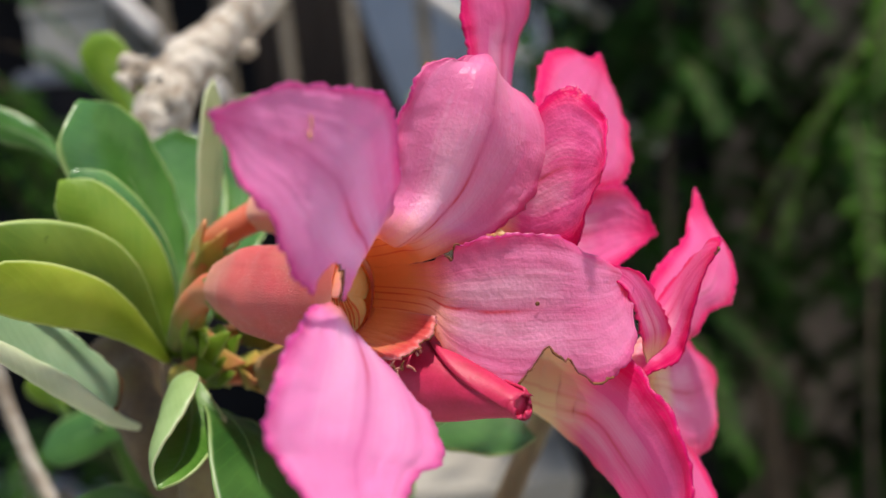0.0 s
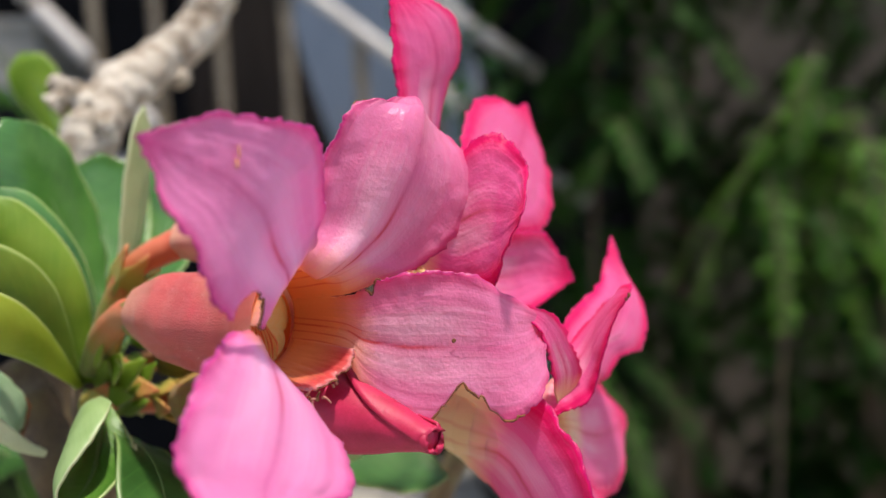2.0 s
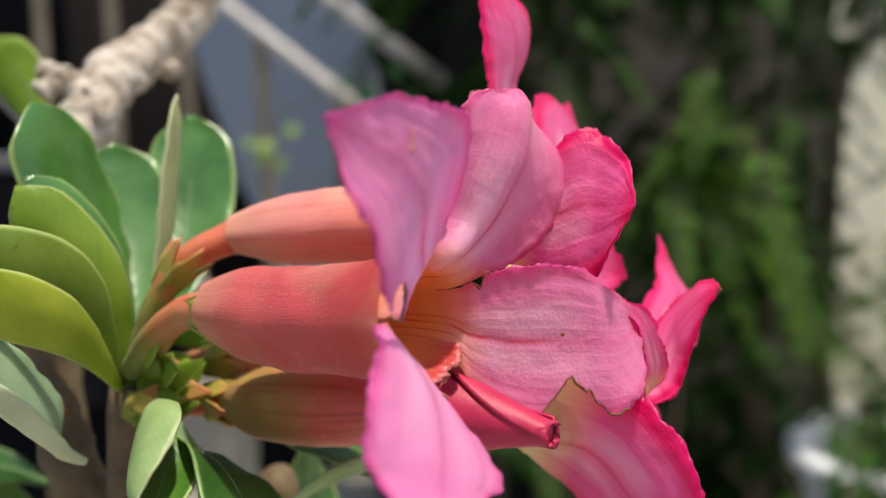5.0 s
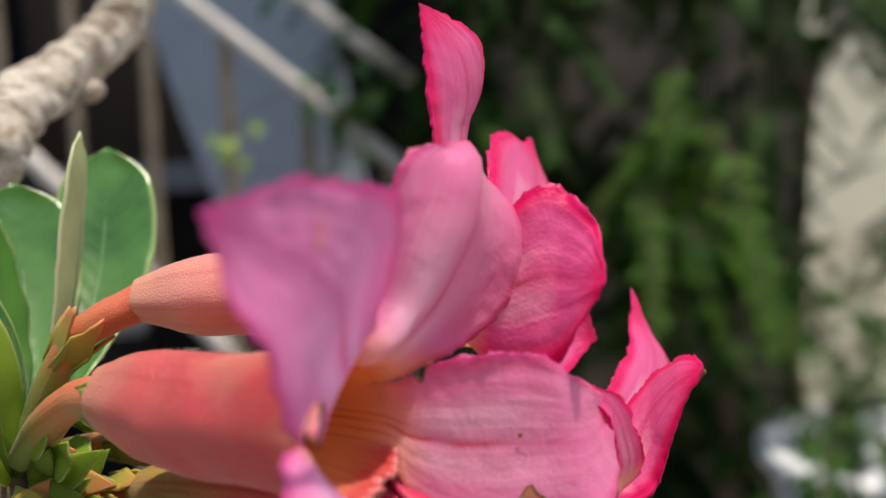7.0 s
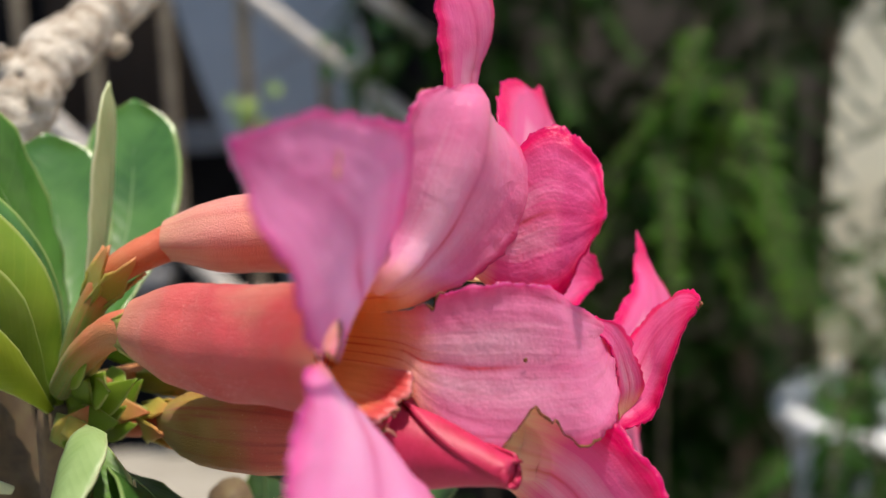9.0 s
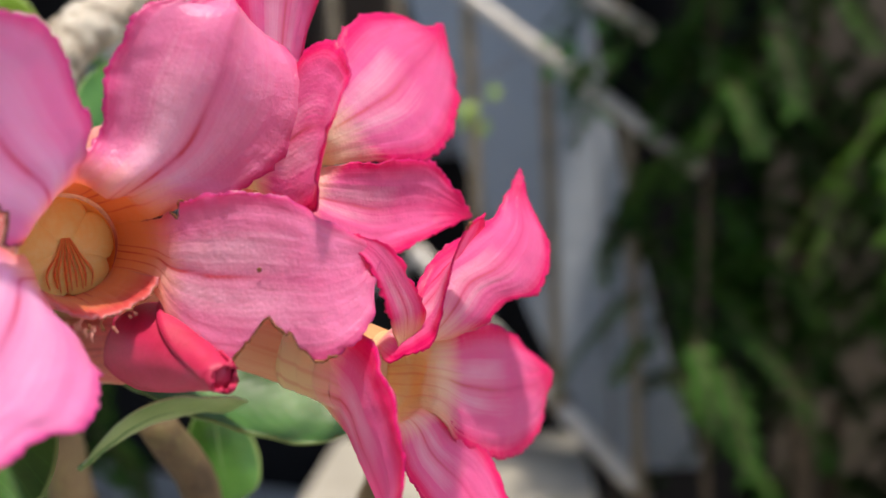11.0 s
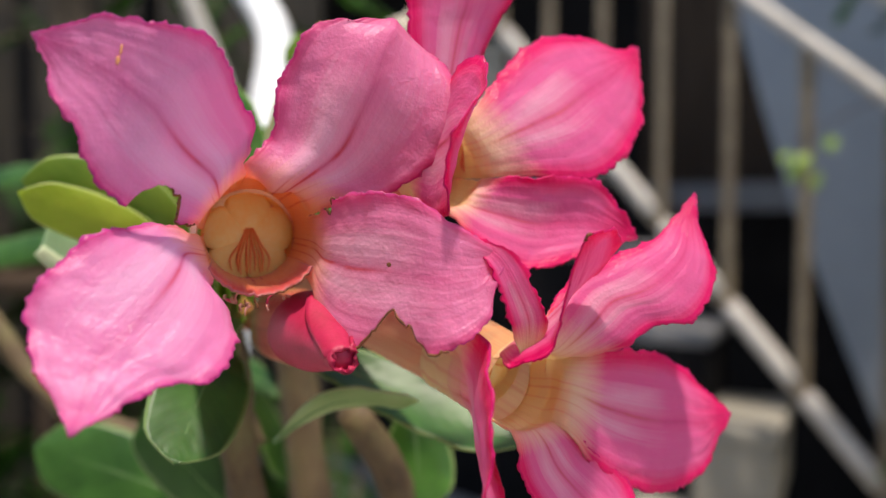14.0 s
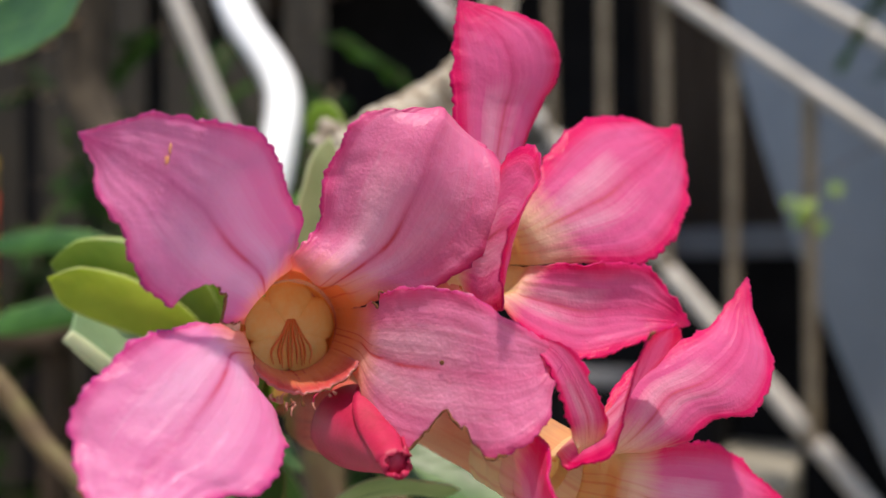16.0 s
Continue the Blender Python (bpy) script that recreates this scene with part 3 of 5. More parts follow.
def sheet(left, right, bulge=0.0, ruffle=0.3, crease=0.0, rim=None, nu=41, nv=120, seed=0.0, thick=0.28, curl=0.0, fine=0.5, bites=(), dome=None, hug=None, lean=0.0, wrinkle=0.0):
    """A petal or leaf: two edges that run from its foot to its tip, bulged between them, with a waved margin. Millimetres."""
    bm = bmesh.new()
    if rim:
        # the foot runs on down into the throat
        c, ax, r, deep, narrow = rim
        feet = []
        for edge in (left, right):
            o = edge[0] - c
            feet.append([c + (o - ax * o.dot(ax)).normalized() * r * narrow - ax * deep, *edge])
        left, right = feet
    le, ri = spline(left, nv), spline(right, nv)
    us = [[] for _ in range(nv)]
    grid = []
    for j in range(nv):
        v = j / (nv - 1)
        wide = (ri[j] - le[j])
        fwd = (le[min(j + 1, nv - 1)] + ri[min(j + 1, nv - 1)] - le[max(j - 1, 0)] - ri[max(j - 1, 0)])
        nrm = wide.cross(fwd)
        if nrm.length < 1e-6 and grid:
            nrm = last
        nrm.normalize()
        if grid:
            nrm = (nrm * (0.35 if nrm.dot(last) > 0 else -0.35) + last * 0.65).normalized()
        last = nrm
        row = []
        for i in range(nu):
            u = i / (nu - 1)
            for margin, at, half, deep, shape in bites:
                # a bite out of a margin pushes the mesh inward, not the colours
                cut = deep * max(0.0, 1 - abs((v - at) / half) ** shape) * (1 + 0.35 * noise.noise(Vector((v * 60, seed, 0))))
                u = cut + (1 - cut) * u if margin == "left" else u * (1 - cut)
            us[j].append(u)
            e = abs(2 * u - 1)
            p = le[j].lerp(ri[j], u)
            k = min(1.0, wide.length / 12.0)
            p = p + nrm * (bulge * (1 - e * e) * (0.35 + 0.65 * math.sin(math.pi * min(v * 1.05, 1.0))) + crease * max(0.0, 1 - e * 2.2) * (1 - v)) * k
            if dome:
                p = p + nrm * dome[1] * math.exp(-((u - dome[0]) / 0.18) ** 2) * math.sin(math.pi * v) * k
            p = p - nrm * lean * max(0.0, 2 * u - 1) * v * v * k
            p = p + nrm * (curl * (e ** 4) * math.sin(math.pi * v)) * k
            edge = max(e ** 3, v ** 6)
            p = p + nrm * (ruffle * edge * (noise.noise(p * 0.16 + Vector((seed, 3.1, 0))) * 1.6 + 0.6 * noise.noise(p * 0.45 + Vector((seed, 0, 0)))))
            if 0 < v < 1 and e > 0.8:
                p = p + (ri[j] - le[j]).normalized() * fine * ((e - 0.8) / 0.2) ** 1.5 * min(1.0, v * 3.0) ** 2 * (noise.noise(p * 0.37 + Vector((seed, 7, 0))) * 1.4 + noise.noise(p * 1.15 + Vector((seed, 9, 0))) + 0.7 * noise.noise(p * 2.3 + Vector((seed, 4, 0))))
            p = p + nrm * 0.12 * noise.noise(p * 0.35 + Vector((0, seed, 5)))
            # fine wrinkles fan out from the foot towards the margin
            p = p + nrm * wrinkle * (0.25 + 0.75 * e) * min(1.0, v * 2.5) * k * (noise.noise(Vector((u * 13, v * 2.6, seed))) + 0.5 * noise.noise(Vector((u * 29, v * 4.0, seed + 3))))
            if rim:
                c, ax, r, deep, narrow = rim
                o = p - c
                along = ax * o.dot(ax)
                flat = o - along
                if flat.length > 1e-6:
                    target = c + along + flat.normalized() * r * (narrow + (1 - narrow) * max(0.0, min(1.0, o.dot(ax) / deep + 1)) ** 1.6)
                    p = p.lerp(target, max(max(0.0, 1 - v * 5.0) ** 2, min(1.0, max(0.0, (0.5 - o.dot(ax)) / 4)) * min(1.0, max(0.0, 3 - v * 6))))
            if hug:
                # stay outside the tube that the petal grows from
                near, r = min(hug, key=lambda q: (q[0] - p).length_squared)
                o = p - near
                if o.length < r:
                    p = near + o.normalized() * r
            row.append(p)
        grid.append(row)
    rows = [[bm.verts.new(p * 0.001) for p in row] for row in grid]
    uv_faces(bm, rows, nu, nv, False, us)
    bmesh.ops.remove_doubles(bm, verts=[v for r in rows[-1:] for v in r], dist=1e-6)
    return bm, grid


def sheet_part(name, parent, material, left, right, label="", thick=0.28, **kw):
    bm, grid = sheet([Vector(p) for p in left], [Vector(p) for p in right], **kw)
    ob = part(name, bm, material, parent, label)
    md = ob.modifiers.new("thickness", "SOLIDIFY")
    md.thickness, md.offset = thick * 0.001, 0
    return ob, grid


def scar(parent, points, r, seed):
    """A dry brown margin along a bitten edge."""
    part("withered_edge", sweep([Vector(p) * 0.001 for p in points], [r * 0.001 * (0.6 + 0.8 * random.random()) for _ in range(9)], 6, 44, 0.8, seed, grain=2500), SCAR, parent, "dry brown bitten edge")


def spot(parent, at, normal, size, stretch=1.0, axis=(0, 0, 1), skin=SCAR):
    bm = bmesh.new()
    bmesh.ops.create_icosphere(bm, subdivisions=2, radius=1)
    n = Vector(normal).normalized()
    a = (Vector(axis) - n * Vector(axis).dot(n)).normalized()
    b = n.cross(a)
    for v in bm.verts:
        k = 1 + 0.3 * noise.noise(v.co * 2 + Vector(at))
        v.co = (Vector(at) + (a * v.co.x * size * stretch + b * v.co.y * size) * k + n * v.co.z * 0.12) * 0.001
    part("blemish", bm, skin, parent, "small brown blemish")


def box_bm(size, at=(0, 0, 0), turn=0.0, bevel=0.004):
    bm = bmesh.new()
    bmesh.ops.create_cube(bm, size=1)
    bmesh.ops.scale(bm, vec=size, verts=bm.verts)
    bmesh.ops.bevel(bm, geom=bm.edges, offset=bevel, segments=2, affect="EDGES", profile=0.6)
    bm.transform(Matrix.Translation(at) @ Matrix.Rotation(turn, 4, "Z"))
    return bm


# ---- the yard behind: ground, walls, stair and railing ----
R0, RD, RN = Vector((-0.14, 1.68, 0)), Vector((0.925, -0.38, 0)), Vector((0.38, 0.925, 0))
RAIL_TURN = math.atan2(RD.y, RD.x)


def rail_at(s, z, off=0.0):
    return R0 + RD * s + RN * off + Vector((0, 0, z))


def slab_between(name, a, b, z0, z1, thick, material, label, category, kind="structure", bevel=0.004):
    """An upright slab from a to b on the plan."""
    a, b = Vector(a), Vector(b)
    d = b - a
    ob = part(name, box_bm((d.length, thick, z1 - z0), ((a.x + b.x) / 2, (a.y + b.y) / 2, (z0 + z1) / 2), math.atan2(d.y, d.x), bevel), material, None, "", False)
    return tagged(ob, label, category, "", kind)


def build_yard():
    bm = bmesh.new()
    bmesh.ops.create_grid(bm, x_segments=60, y_segments=60, size=30)
    for v in bm.verts:
        v.co.z = 0.012 * noise.noise(v.co * 0.6)
    tagged(part("ground", bm, PAVE), "grey worn concrete paving of the yard", "ground", "", "structure")
    far = 1.15
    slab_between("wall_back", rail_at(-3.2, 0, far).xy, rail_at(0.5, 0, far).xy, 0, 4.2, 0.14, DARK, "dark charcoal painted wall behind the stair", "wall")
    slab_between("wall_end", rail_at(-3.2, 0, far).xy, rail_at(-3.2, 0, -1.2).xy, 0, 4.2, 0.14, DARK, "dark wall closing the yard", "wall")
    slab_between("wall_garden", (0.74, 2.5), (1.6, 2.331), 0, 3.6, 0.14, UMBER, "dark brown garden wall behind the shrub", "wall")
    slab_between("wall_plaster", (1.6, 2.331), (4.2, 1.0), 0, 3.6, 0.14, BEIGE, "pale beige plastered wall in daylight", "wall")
    slab_between("wall_house", (-2.6, -1.6), (2.8, -2.4), 0, 2.6, 0.14, BEIGE, "plain house wall closing the yard", "wall")
    # unseen slab added overhead to keep sun and sky off the stair
    tagged(part("ceiling", box_bm((4.0, 2.0, 0.1), rail_at(-1.55, 2.5, 1.04), RAIL_TURN, 0.01), BROWN, None, "", False), "unseen dark slab added overhead to shade the stair", "ceiling", "", "structure")
    # brown boards and the grey ledge under them
    slab_between("wall_boards", rail_at(-0.62, 0, 0.62).xy, rail_at(-0.1, 0, 0.62).xy, 1.262, 2.3, 0.04, BROWN, "dark brown wooden boards behind the railing", "wall")
    slab_between("ledge", rail_at(-0.75, 0, 0.52).xy, rail_at(-0.02, 0, 0.52).xy, 1.19, 1.255, 0.12, LEDGE, "grey stone ledge under brown boards", "ledge")


def build_stair():
    """Cream stone steps that climb along the railing."""
    for i in range(-1, 6):
        top, right, front = 0.786 + 0.165 * i, -0.052 - 0.138 * i, 1.72 + 0.08 * i
        pale = i in (-1, 0, 5)
        wide, deep = (0.16 if i == 0 else 0.2, 0.34) if pale else (0.34, 0.34)
        if i < 0:
            wide, deep, right, front = 0.5, 0.36, 0.17, 1.44
        at = (right - wide / 2, front + deep / 2)
        st = thing("stone_step", "cream stone stair step with a worn nosing" if pale else "charcoal stair step with a grey stone tread", "step", (*at, 0), "steps of the stair")
        part("block", box_bm((wide - 0.012, deep - 0.012, 0.135 if i >= 0 else 0.6), (*at, top - 0.0955 if i >= 0 else top - 0.328), 0.0, 0.006), CREAM if pale else DARK, st, "", False)
        part("tread", box_bm((wide, deep, 0.03), (*at, top - 0.015), 0.0, 0.008), CREAM if pale else LEDGE, st, "", False)
    # the curved blue-grey side of the upper flight
    bm = bmesh.new()
    rows = []
    for j in range(25):
        t = j / 24
        z = 2.25 - 1.75 * t
        sl = -0.305 + 0.2 * t + 0.37 * t * t
        sr = 0.16 + 0.04 * t + 0.24 * t * t
        row = []
        for s, o in ((sl, 0.34), (sr, 0.42), (sr, 0.45), (sl, 0.37)):
            row.append(bm.verts.new(rail_at(s, z, o)))
        rows.append(row)
    uv_faces(bm, rows, 4, 25, True)
    bm.faces.new(rows[0])
    bm.faces.new(rows[-1][::-1])
    tagged(part("wall_stair", bm, BLUE, None, "", False), "curved blue-grey painted side wall of the stair", "wall", "", "structure")


def low_z(s):
    return 1.021 - 1.005 * s


def hand_z(s):
    return 1.581 - 0.815 * s


def build_railing():
    rail = thing("stair_railing", "sloping painted metal stair railing with twisted iron balusters", "railing", rail_at(0, 0.6))
    part("handrail", sweep([rail_at(s, hand_z(s)) for s in (-0.9, -0.3, 0.2, 0.535)], [0.0135, 0.0135], 16, 20), STEEL, rail, "pale grey round handrail")
    part("upper_rail", sweep([rail_at(s, hand_z(s) + 0.146 + 0.03 * s) for s in (-0.9, -0.3, 0.2, 0.46)], [0.0135, 0.0135], 16, 20), STEEL, rail, "pale grey upper rail")
    spots = [-0.8535 + 0.1415 * i for i in range(10)]
    for i, s in enumerate(spots):
        # twisted square bar
        bm = bmesh.new()
        z0, z1 = low_z(s) - 0.02, hand_z(s)
        rows = []
        n = 90
        for j in range(n):
            t = j / (n - 1)
            z = z0 + (z1 - z0) * t
            tw = 2 * math.pi * 9 * max(0.0, min(1.0, (t - 0.15) / 0.7))
            r = 0.0125
            rows.append([bm.verts.new(rail_at(s, z) + Vector((r * math.cos(tw + k * math.pi / 2), r * math.sin(tw + k * math.pi / 2), 0))) for k in range(4)])
        uv_faces(bm, rows, 4, n, True)
        part("baluster", bm, IRON, rail, "twisted brown iron bar", False)
    # the lower rail is pieced from short flat bars between small collars
    for a, b in zip(spots, spots[1:]):
        part("lower_rail", sweep([rail_at(a + 0.008, low_z(a + 0.008)), rail_at(b - 0.008, low_z(b - 0.008))], [0.0165, 0.0165], 14, 6), STEEL, rail)
    for s in spots:
        part("collar", sweep([rail_at(s - 0.012, low_z(s - 0.012)), rail_at(s + 0.012, low_z(s + 0.012))], [0.0145, 0.0145], 12, 3), IRON, rail)


build_yard()
build_stair()
build_railing()


# ---- the shrub with hanging feathery sprays ----
def build_shrub(name, label, centre, spread, count, leaf, seed, droop=0.7, stout=1.0, skin=FERN):
    rnd = random.Random(seed)
    root = thing(name, label, "shrub", (centre[0], centre[1], 0))
    trunk_top = Vector((centre[0], centre[1], centre[2]))
    part("trunk", sweep([(centre[0] + 0.02, centre[1], -0.02), (centre[0] - 0.03, centre[1] + 0.02, centre[2] * 0.5), trunk_top], [0.03 * stout, 0.022 * stout, 0.012 * stout], 10, 20, 0.3, seed, grain=20), TWIG, root)
    bm = bmesh.new()
    lay = bm.loops.layers.uv.verify()
    limbs = []
    for k in range(count):
        if k % 9 == 0:
            clump = trunk_top + Vector((rnd.uniform(-1, 1) * spread[0], rnd.uniform(-1, 1) * spread[1], rnd.uniform(-1, 1) * spread[2]))
        at = clump + Vector((rnd.gauss(0, 0.045), rnd.gauss(0, 0.045), rnd.gauss(0, 0.05)))
        a = rnd.uniform(0, 2 * math.pi)
        d = Vector((math.cos(a), math.sin(a), rnd.uniform(-0.5, 0.3))).normalized()
        length = rnd.uniform(0.08, 0.2)
        pts = [at + d * length * t - Vector((0, 0, droop * length * t * t)) for t in (0, 0.33, 0.66, 1.0)]
        limbs.append(pts)
        curve = spline(pts, 15)
        for j in range(2, 15):
            run = (curve[j] - curve[j - 1]).normalized()
            side = run.cross(Vector((0, 0, 1)))
            side = side.normalized() if side.length > 0.1 else Vector((1, 0, 0))
            for sgn in (-1, 1):
                w = (side * sgn + run * 0.7 + Vector((0, 0, rnd.uniform(-0.7, 0.1)))).normalized()
                ll = leaf * rnd.uniform(0.6, 1.15) * (1.1 - 0.5 * j / 15)
                up = w.cross(run).normalized() * ll * 0.12
                cr = run.cross(w)
                wd = w.cross(cr).normalized() * ll * 0.2
                p0 = curve[j]
                vs = [bm.verts.new(p) for p in (p0, p0 + w * ll * 0.45 + wd, p0 + w * ll + up * -1, p0 + w * ll * 0.45 - wd, p0 + w * ll * 0.5 + up)]
                for tri, uvs in (((0, 1, 4), ((0.5, 0), (0, 0.5), (0.5, 0.5))), ((1, 2, 4), ((0, 0.5), (0.5, 1), (0.5, 0.5))), ((2, 3, 4), ((0.5, 1), (1, 0.5), (0.5, 0.5))), ((3, 0, 4), ((1, 0.5), (0.5, 0), (0.5, 0.5)))):
                    f = bm.faces.new([vs[q] for q in tri])
                    for loop, c in zip(f.loops, uvs):
                        loop[lay].uv = c
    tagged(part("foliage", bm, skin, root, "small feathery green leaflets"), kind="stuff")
    tb = bmesh.new()
    for pts in limbs:
        path = spline(pts, 6)
        ring = []
        for j, p in enumerate(path):
            r = 0.0028 * (1 - j / 8)
            ring.append([tb.verts.new(p + Vector((r * math.cos(q), r * math.sin(q), 0.3 * r * math.sin(q * 2)))) for q in (0, 2.1, 4.2)])
        uv_faces(tb, ring, 3, 6, True)
    tagged(part("twig_mass", tb, TWIG, root), kind="stuff")
    return root


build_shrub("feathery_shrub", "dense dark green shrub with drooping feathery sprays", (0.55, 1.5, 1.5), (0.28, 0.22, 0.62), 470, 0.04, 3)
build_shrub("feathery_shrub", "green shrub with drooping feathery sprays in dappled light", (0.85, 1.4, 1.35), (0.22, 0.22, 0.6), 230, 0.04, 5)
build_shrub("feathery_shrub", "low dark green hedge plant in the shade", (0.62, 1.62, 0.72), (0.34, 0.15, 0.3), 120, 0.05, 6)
build_shrub("feathery_shrub", "leafy green shrub before the added white tub", (0.72, 0.94, 0.8), (0.15, 0.05, 0.16), 36, 0.045, 7, stout=0.2)
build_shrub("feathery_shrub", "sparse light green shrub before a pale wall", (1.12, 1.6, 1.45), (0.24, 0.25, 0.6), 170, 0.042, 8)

# sun on these sprays comes from the lighter leaf colour
build_shrub("feathery_shrub", "thin shrub with sunlight put into its bright green sprays", (0.56, 1.14, 1.3), (0.12, 0.06, 0.13), 12, 0.042, 9, 1.1, 0.2, FERN_SUNLIT)

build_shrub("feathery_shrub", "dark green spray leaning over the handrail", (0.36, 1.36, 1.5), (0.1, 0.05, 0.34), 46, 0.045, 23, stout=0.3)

build_shrub("thin_shrub", "thin brown shrub with a few green leaves", (-0.55, 0.72, 1.05), (0.2, 0.14, 0.32), 80, 0.04, 17)
build_shrub("thin_shrub", "low dark green shrub behind the desert rose", (-0.72, 0.75, 0.95), (0.24, 0.15, 0.24), 100, 0.05, 19)


# ---- the desert rose: stems and branches ----
PLANT = thing("desert_rose", "leafy desert rose with pale knobbly branches and glossy leaves", "plant", mm(-62, 240, 1000))


def build_stems():
    plant = PLANT
    part("stem", sweep([mm(-62, 190, 1160), mm(-64, 196, 1140), mm(-66, 205, 1105), mm(-62, 225, 1040), mm(-60, 245, 900)], [0.0042, 0.005, 0.0055, 0.0065, 0.012], 18, 40, 0.22, 4), STEM, plant, "green-brown stem with leaf scars")
    part("branch", sweep([mm(-60, 250, 960), mm(-84, 262, 1080), mm(-92, 262, 1150), mm(-88.5, 255, 1188), mm(-82, 257, 1208)], [0.010, 0.0066, 0.0064, 0.007, 0.0073], 20, 60, 0.16, 9, grain=190), STEM, plant, "brown lower length of the thick branch")
    part("branch", sweep([mm(-82.5, 257, 1206), mm(-79, 258, 1216), mm(-74, 272, 1230), mm(-64, 290, 1241), mm(-50, 300, 1258), mm(-40, 308, 1290)], [0.0071, 0.0075, 0.0074, 0.007, 0.0066, 0.0055], 26, 150, 0.2, 9, grain=190, rings=0.09), BARK, plant, "thick pale grey ringed branch")
    for a, b, r in (((-76, 270, 1226), (-86, 263, 1229), 0.003), ((-84, 264, 1228), (-90, 262, 1224.5), 0.0036), ((-85, 263, 1229), (-90, 266, 1231), 0.003), ((-76, 264, 1220), (-80, 257, 1226), 0.0032), ((-78, 262, 1216), (-73, 252, 1219), 0.003), ((-62, 292, 1238), (-58, 287, 1233.5), 0.0026)):
        part("spur", sweep([mm(*a), (mm(*a) + mm(*b)) / 2 + mm(0, 0, 1), mm(*b)], [r * 1.25, r * 1.0, r * 1.15], 12, 14, 0.4, a[0], grain=400), BARK, plant, "stubby pale spur")
    part("branch", sweep([mm(-60, 250, 960), mm(-40, 235, 1060), mm(-30, 222, 1105), mm(-34, 205, 1132)], [0.009, 0.006, 0.005, 0.0042], 16, 36, 0.2, 21), STEM, plant, "brown-green side stem")
    part("branch", sweep([mm(-60, 250, 960), mm(-120, 260, 1080), mm(-183, 247, 1112), mm(-215, 238, 1148), mm(-260, 225, 1190)], [0.009, 0.0055, 0.0042, 0.0038, 0.003], 14, 40, 0.2, 31), STEM, plant, "thin brown side branch")
    part("branch", sweep([mm(-60, 250, 960), mm(-150, 300, 1090), mm(-165, 300, 1160), mm(-172, 285, 1176)], [0.006, 0.0026, 0.0022, 0.0028], 14, 36, 0.3, 41), BARK, plant, "pale side branch")
    part("branch", sweep([mm(-60, 250, 960), mm(-10, 250, 1060), mm(14, 242, 1110), mm(26, 232, 1135)], [0.009, 0.005, 0.004, 0.003], 14, 36, 0.2, 51), STEM, plant, "brown side stem")
    part("stub", sweep([mm(-66, 204, 1118), mm(-75.9, 203.0, 1138.5), mm(-79.2, 206.0, 1149.6), mm(-86.2, 210.0, 1159.8)], [0.006, 0.0062, 0.0052, 0.0056], 16, 24, 0.3, 61), STEM, plant, "cut brown stub")
    part("trunk", sweep([mm(-60, 250, 980), mm(-62, 255, 900), mm(-60, 260, 780), mm(-60, 262, 640)], [0.012, 0.03, 0.06, 0.075], 24, 30, 0.12, 71, grain=30), BARK, plant, "swollen pale trunk")
    pot = thing("plant_pot", "round terracotta pot that holds the desert rose", "pot", (-0.06, 0.262, 0.35))
    bm = bmesh.new()
    prof = ((0.10, 0.35), (0.13, 0.5), (0.15, 0.63), (0.165, 0.635), (0.165, 0.67), (0.145, 0.67), (0.14, 0.645), (0.0, 0.64))
    rows = [[bm.verts.new((-0.06 + r * math.cos(a * math.pi / 18), 0.262 + r * math.sin(a * math.pi / 18), z)) for a in range(36)] for r, z in prof]
    uv_faces(bm, rows, 36, len(prof), True)
    bm.faces.new(rows[0][::-1])
    part("pot_body", bm, BRICK, pot)
    stand = thing("plant_stand", "plain cream block that carries the plant pot", "stand", (-0.06, 0.262, 0))
    part("block", box_bm((0.3, 0.3, 0.348), (-0.06, 0.262, 0.174), 0.3, 0.01), CREAM, stand, "", False)


def leaf(label, foot, mid, tip, side, half, material, bulge=-1.5, ruffle=0.5, seed=0.0, curl=0.0, blunt=0.5, rib=True):
    """An obovate leaf with a pale midrib. Millimetres."""
    foot, mid, tip, side = Vector(foot), Vector(mid), Vector(tip), Vector(side).normalized()
    path = spline([foot, mid, tip], 13)
    le, ri = [], []
    for j, p in enumerate(path):
        t = j / 12
        w = half * (0.1 + 0.9 * math.sin(math.pi / 2 * min(1.0, (t / 0.68)) ** 1.3)) if t < 0.68 else half * math.sqrt(max(0.0, 1 - ((t - 0.68) / 0.32) ** (2 + blunt)))
        d = (path[min(j + 1, 12)] - path[max(j - 1, 0)]).normalized()
        s = (side - d * side.dot(d)).normalized()
        le.append(p - s * w)
        ri.append(p + s * w)
    ob, grid = sheet_part("leaf", PLANT, material, le, ri, label, thick=0.45, bulge=bulge, ruffle=ruffle, nu=15, nv=26, seed=seed, curl=curl, fine=0.05)
    if rib:
        part("midrib", sweep([grid[j][7] * 0.001 for j in range(0, 24, 3)], [0.0006, 0.0004, 0.00015], 8, 24), MIDRIB, ob, "pale raised midrib")
    return ob


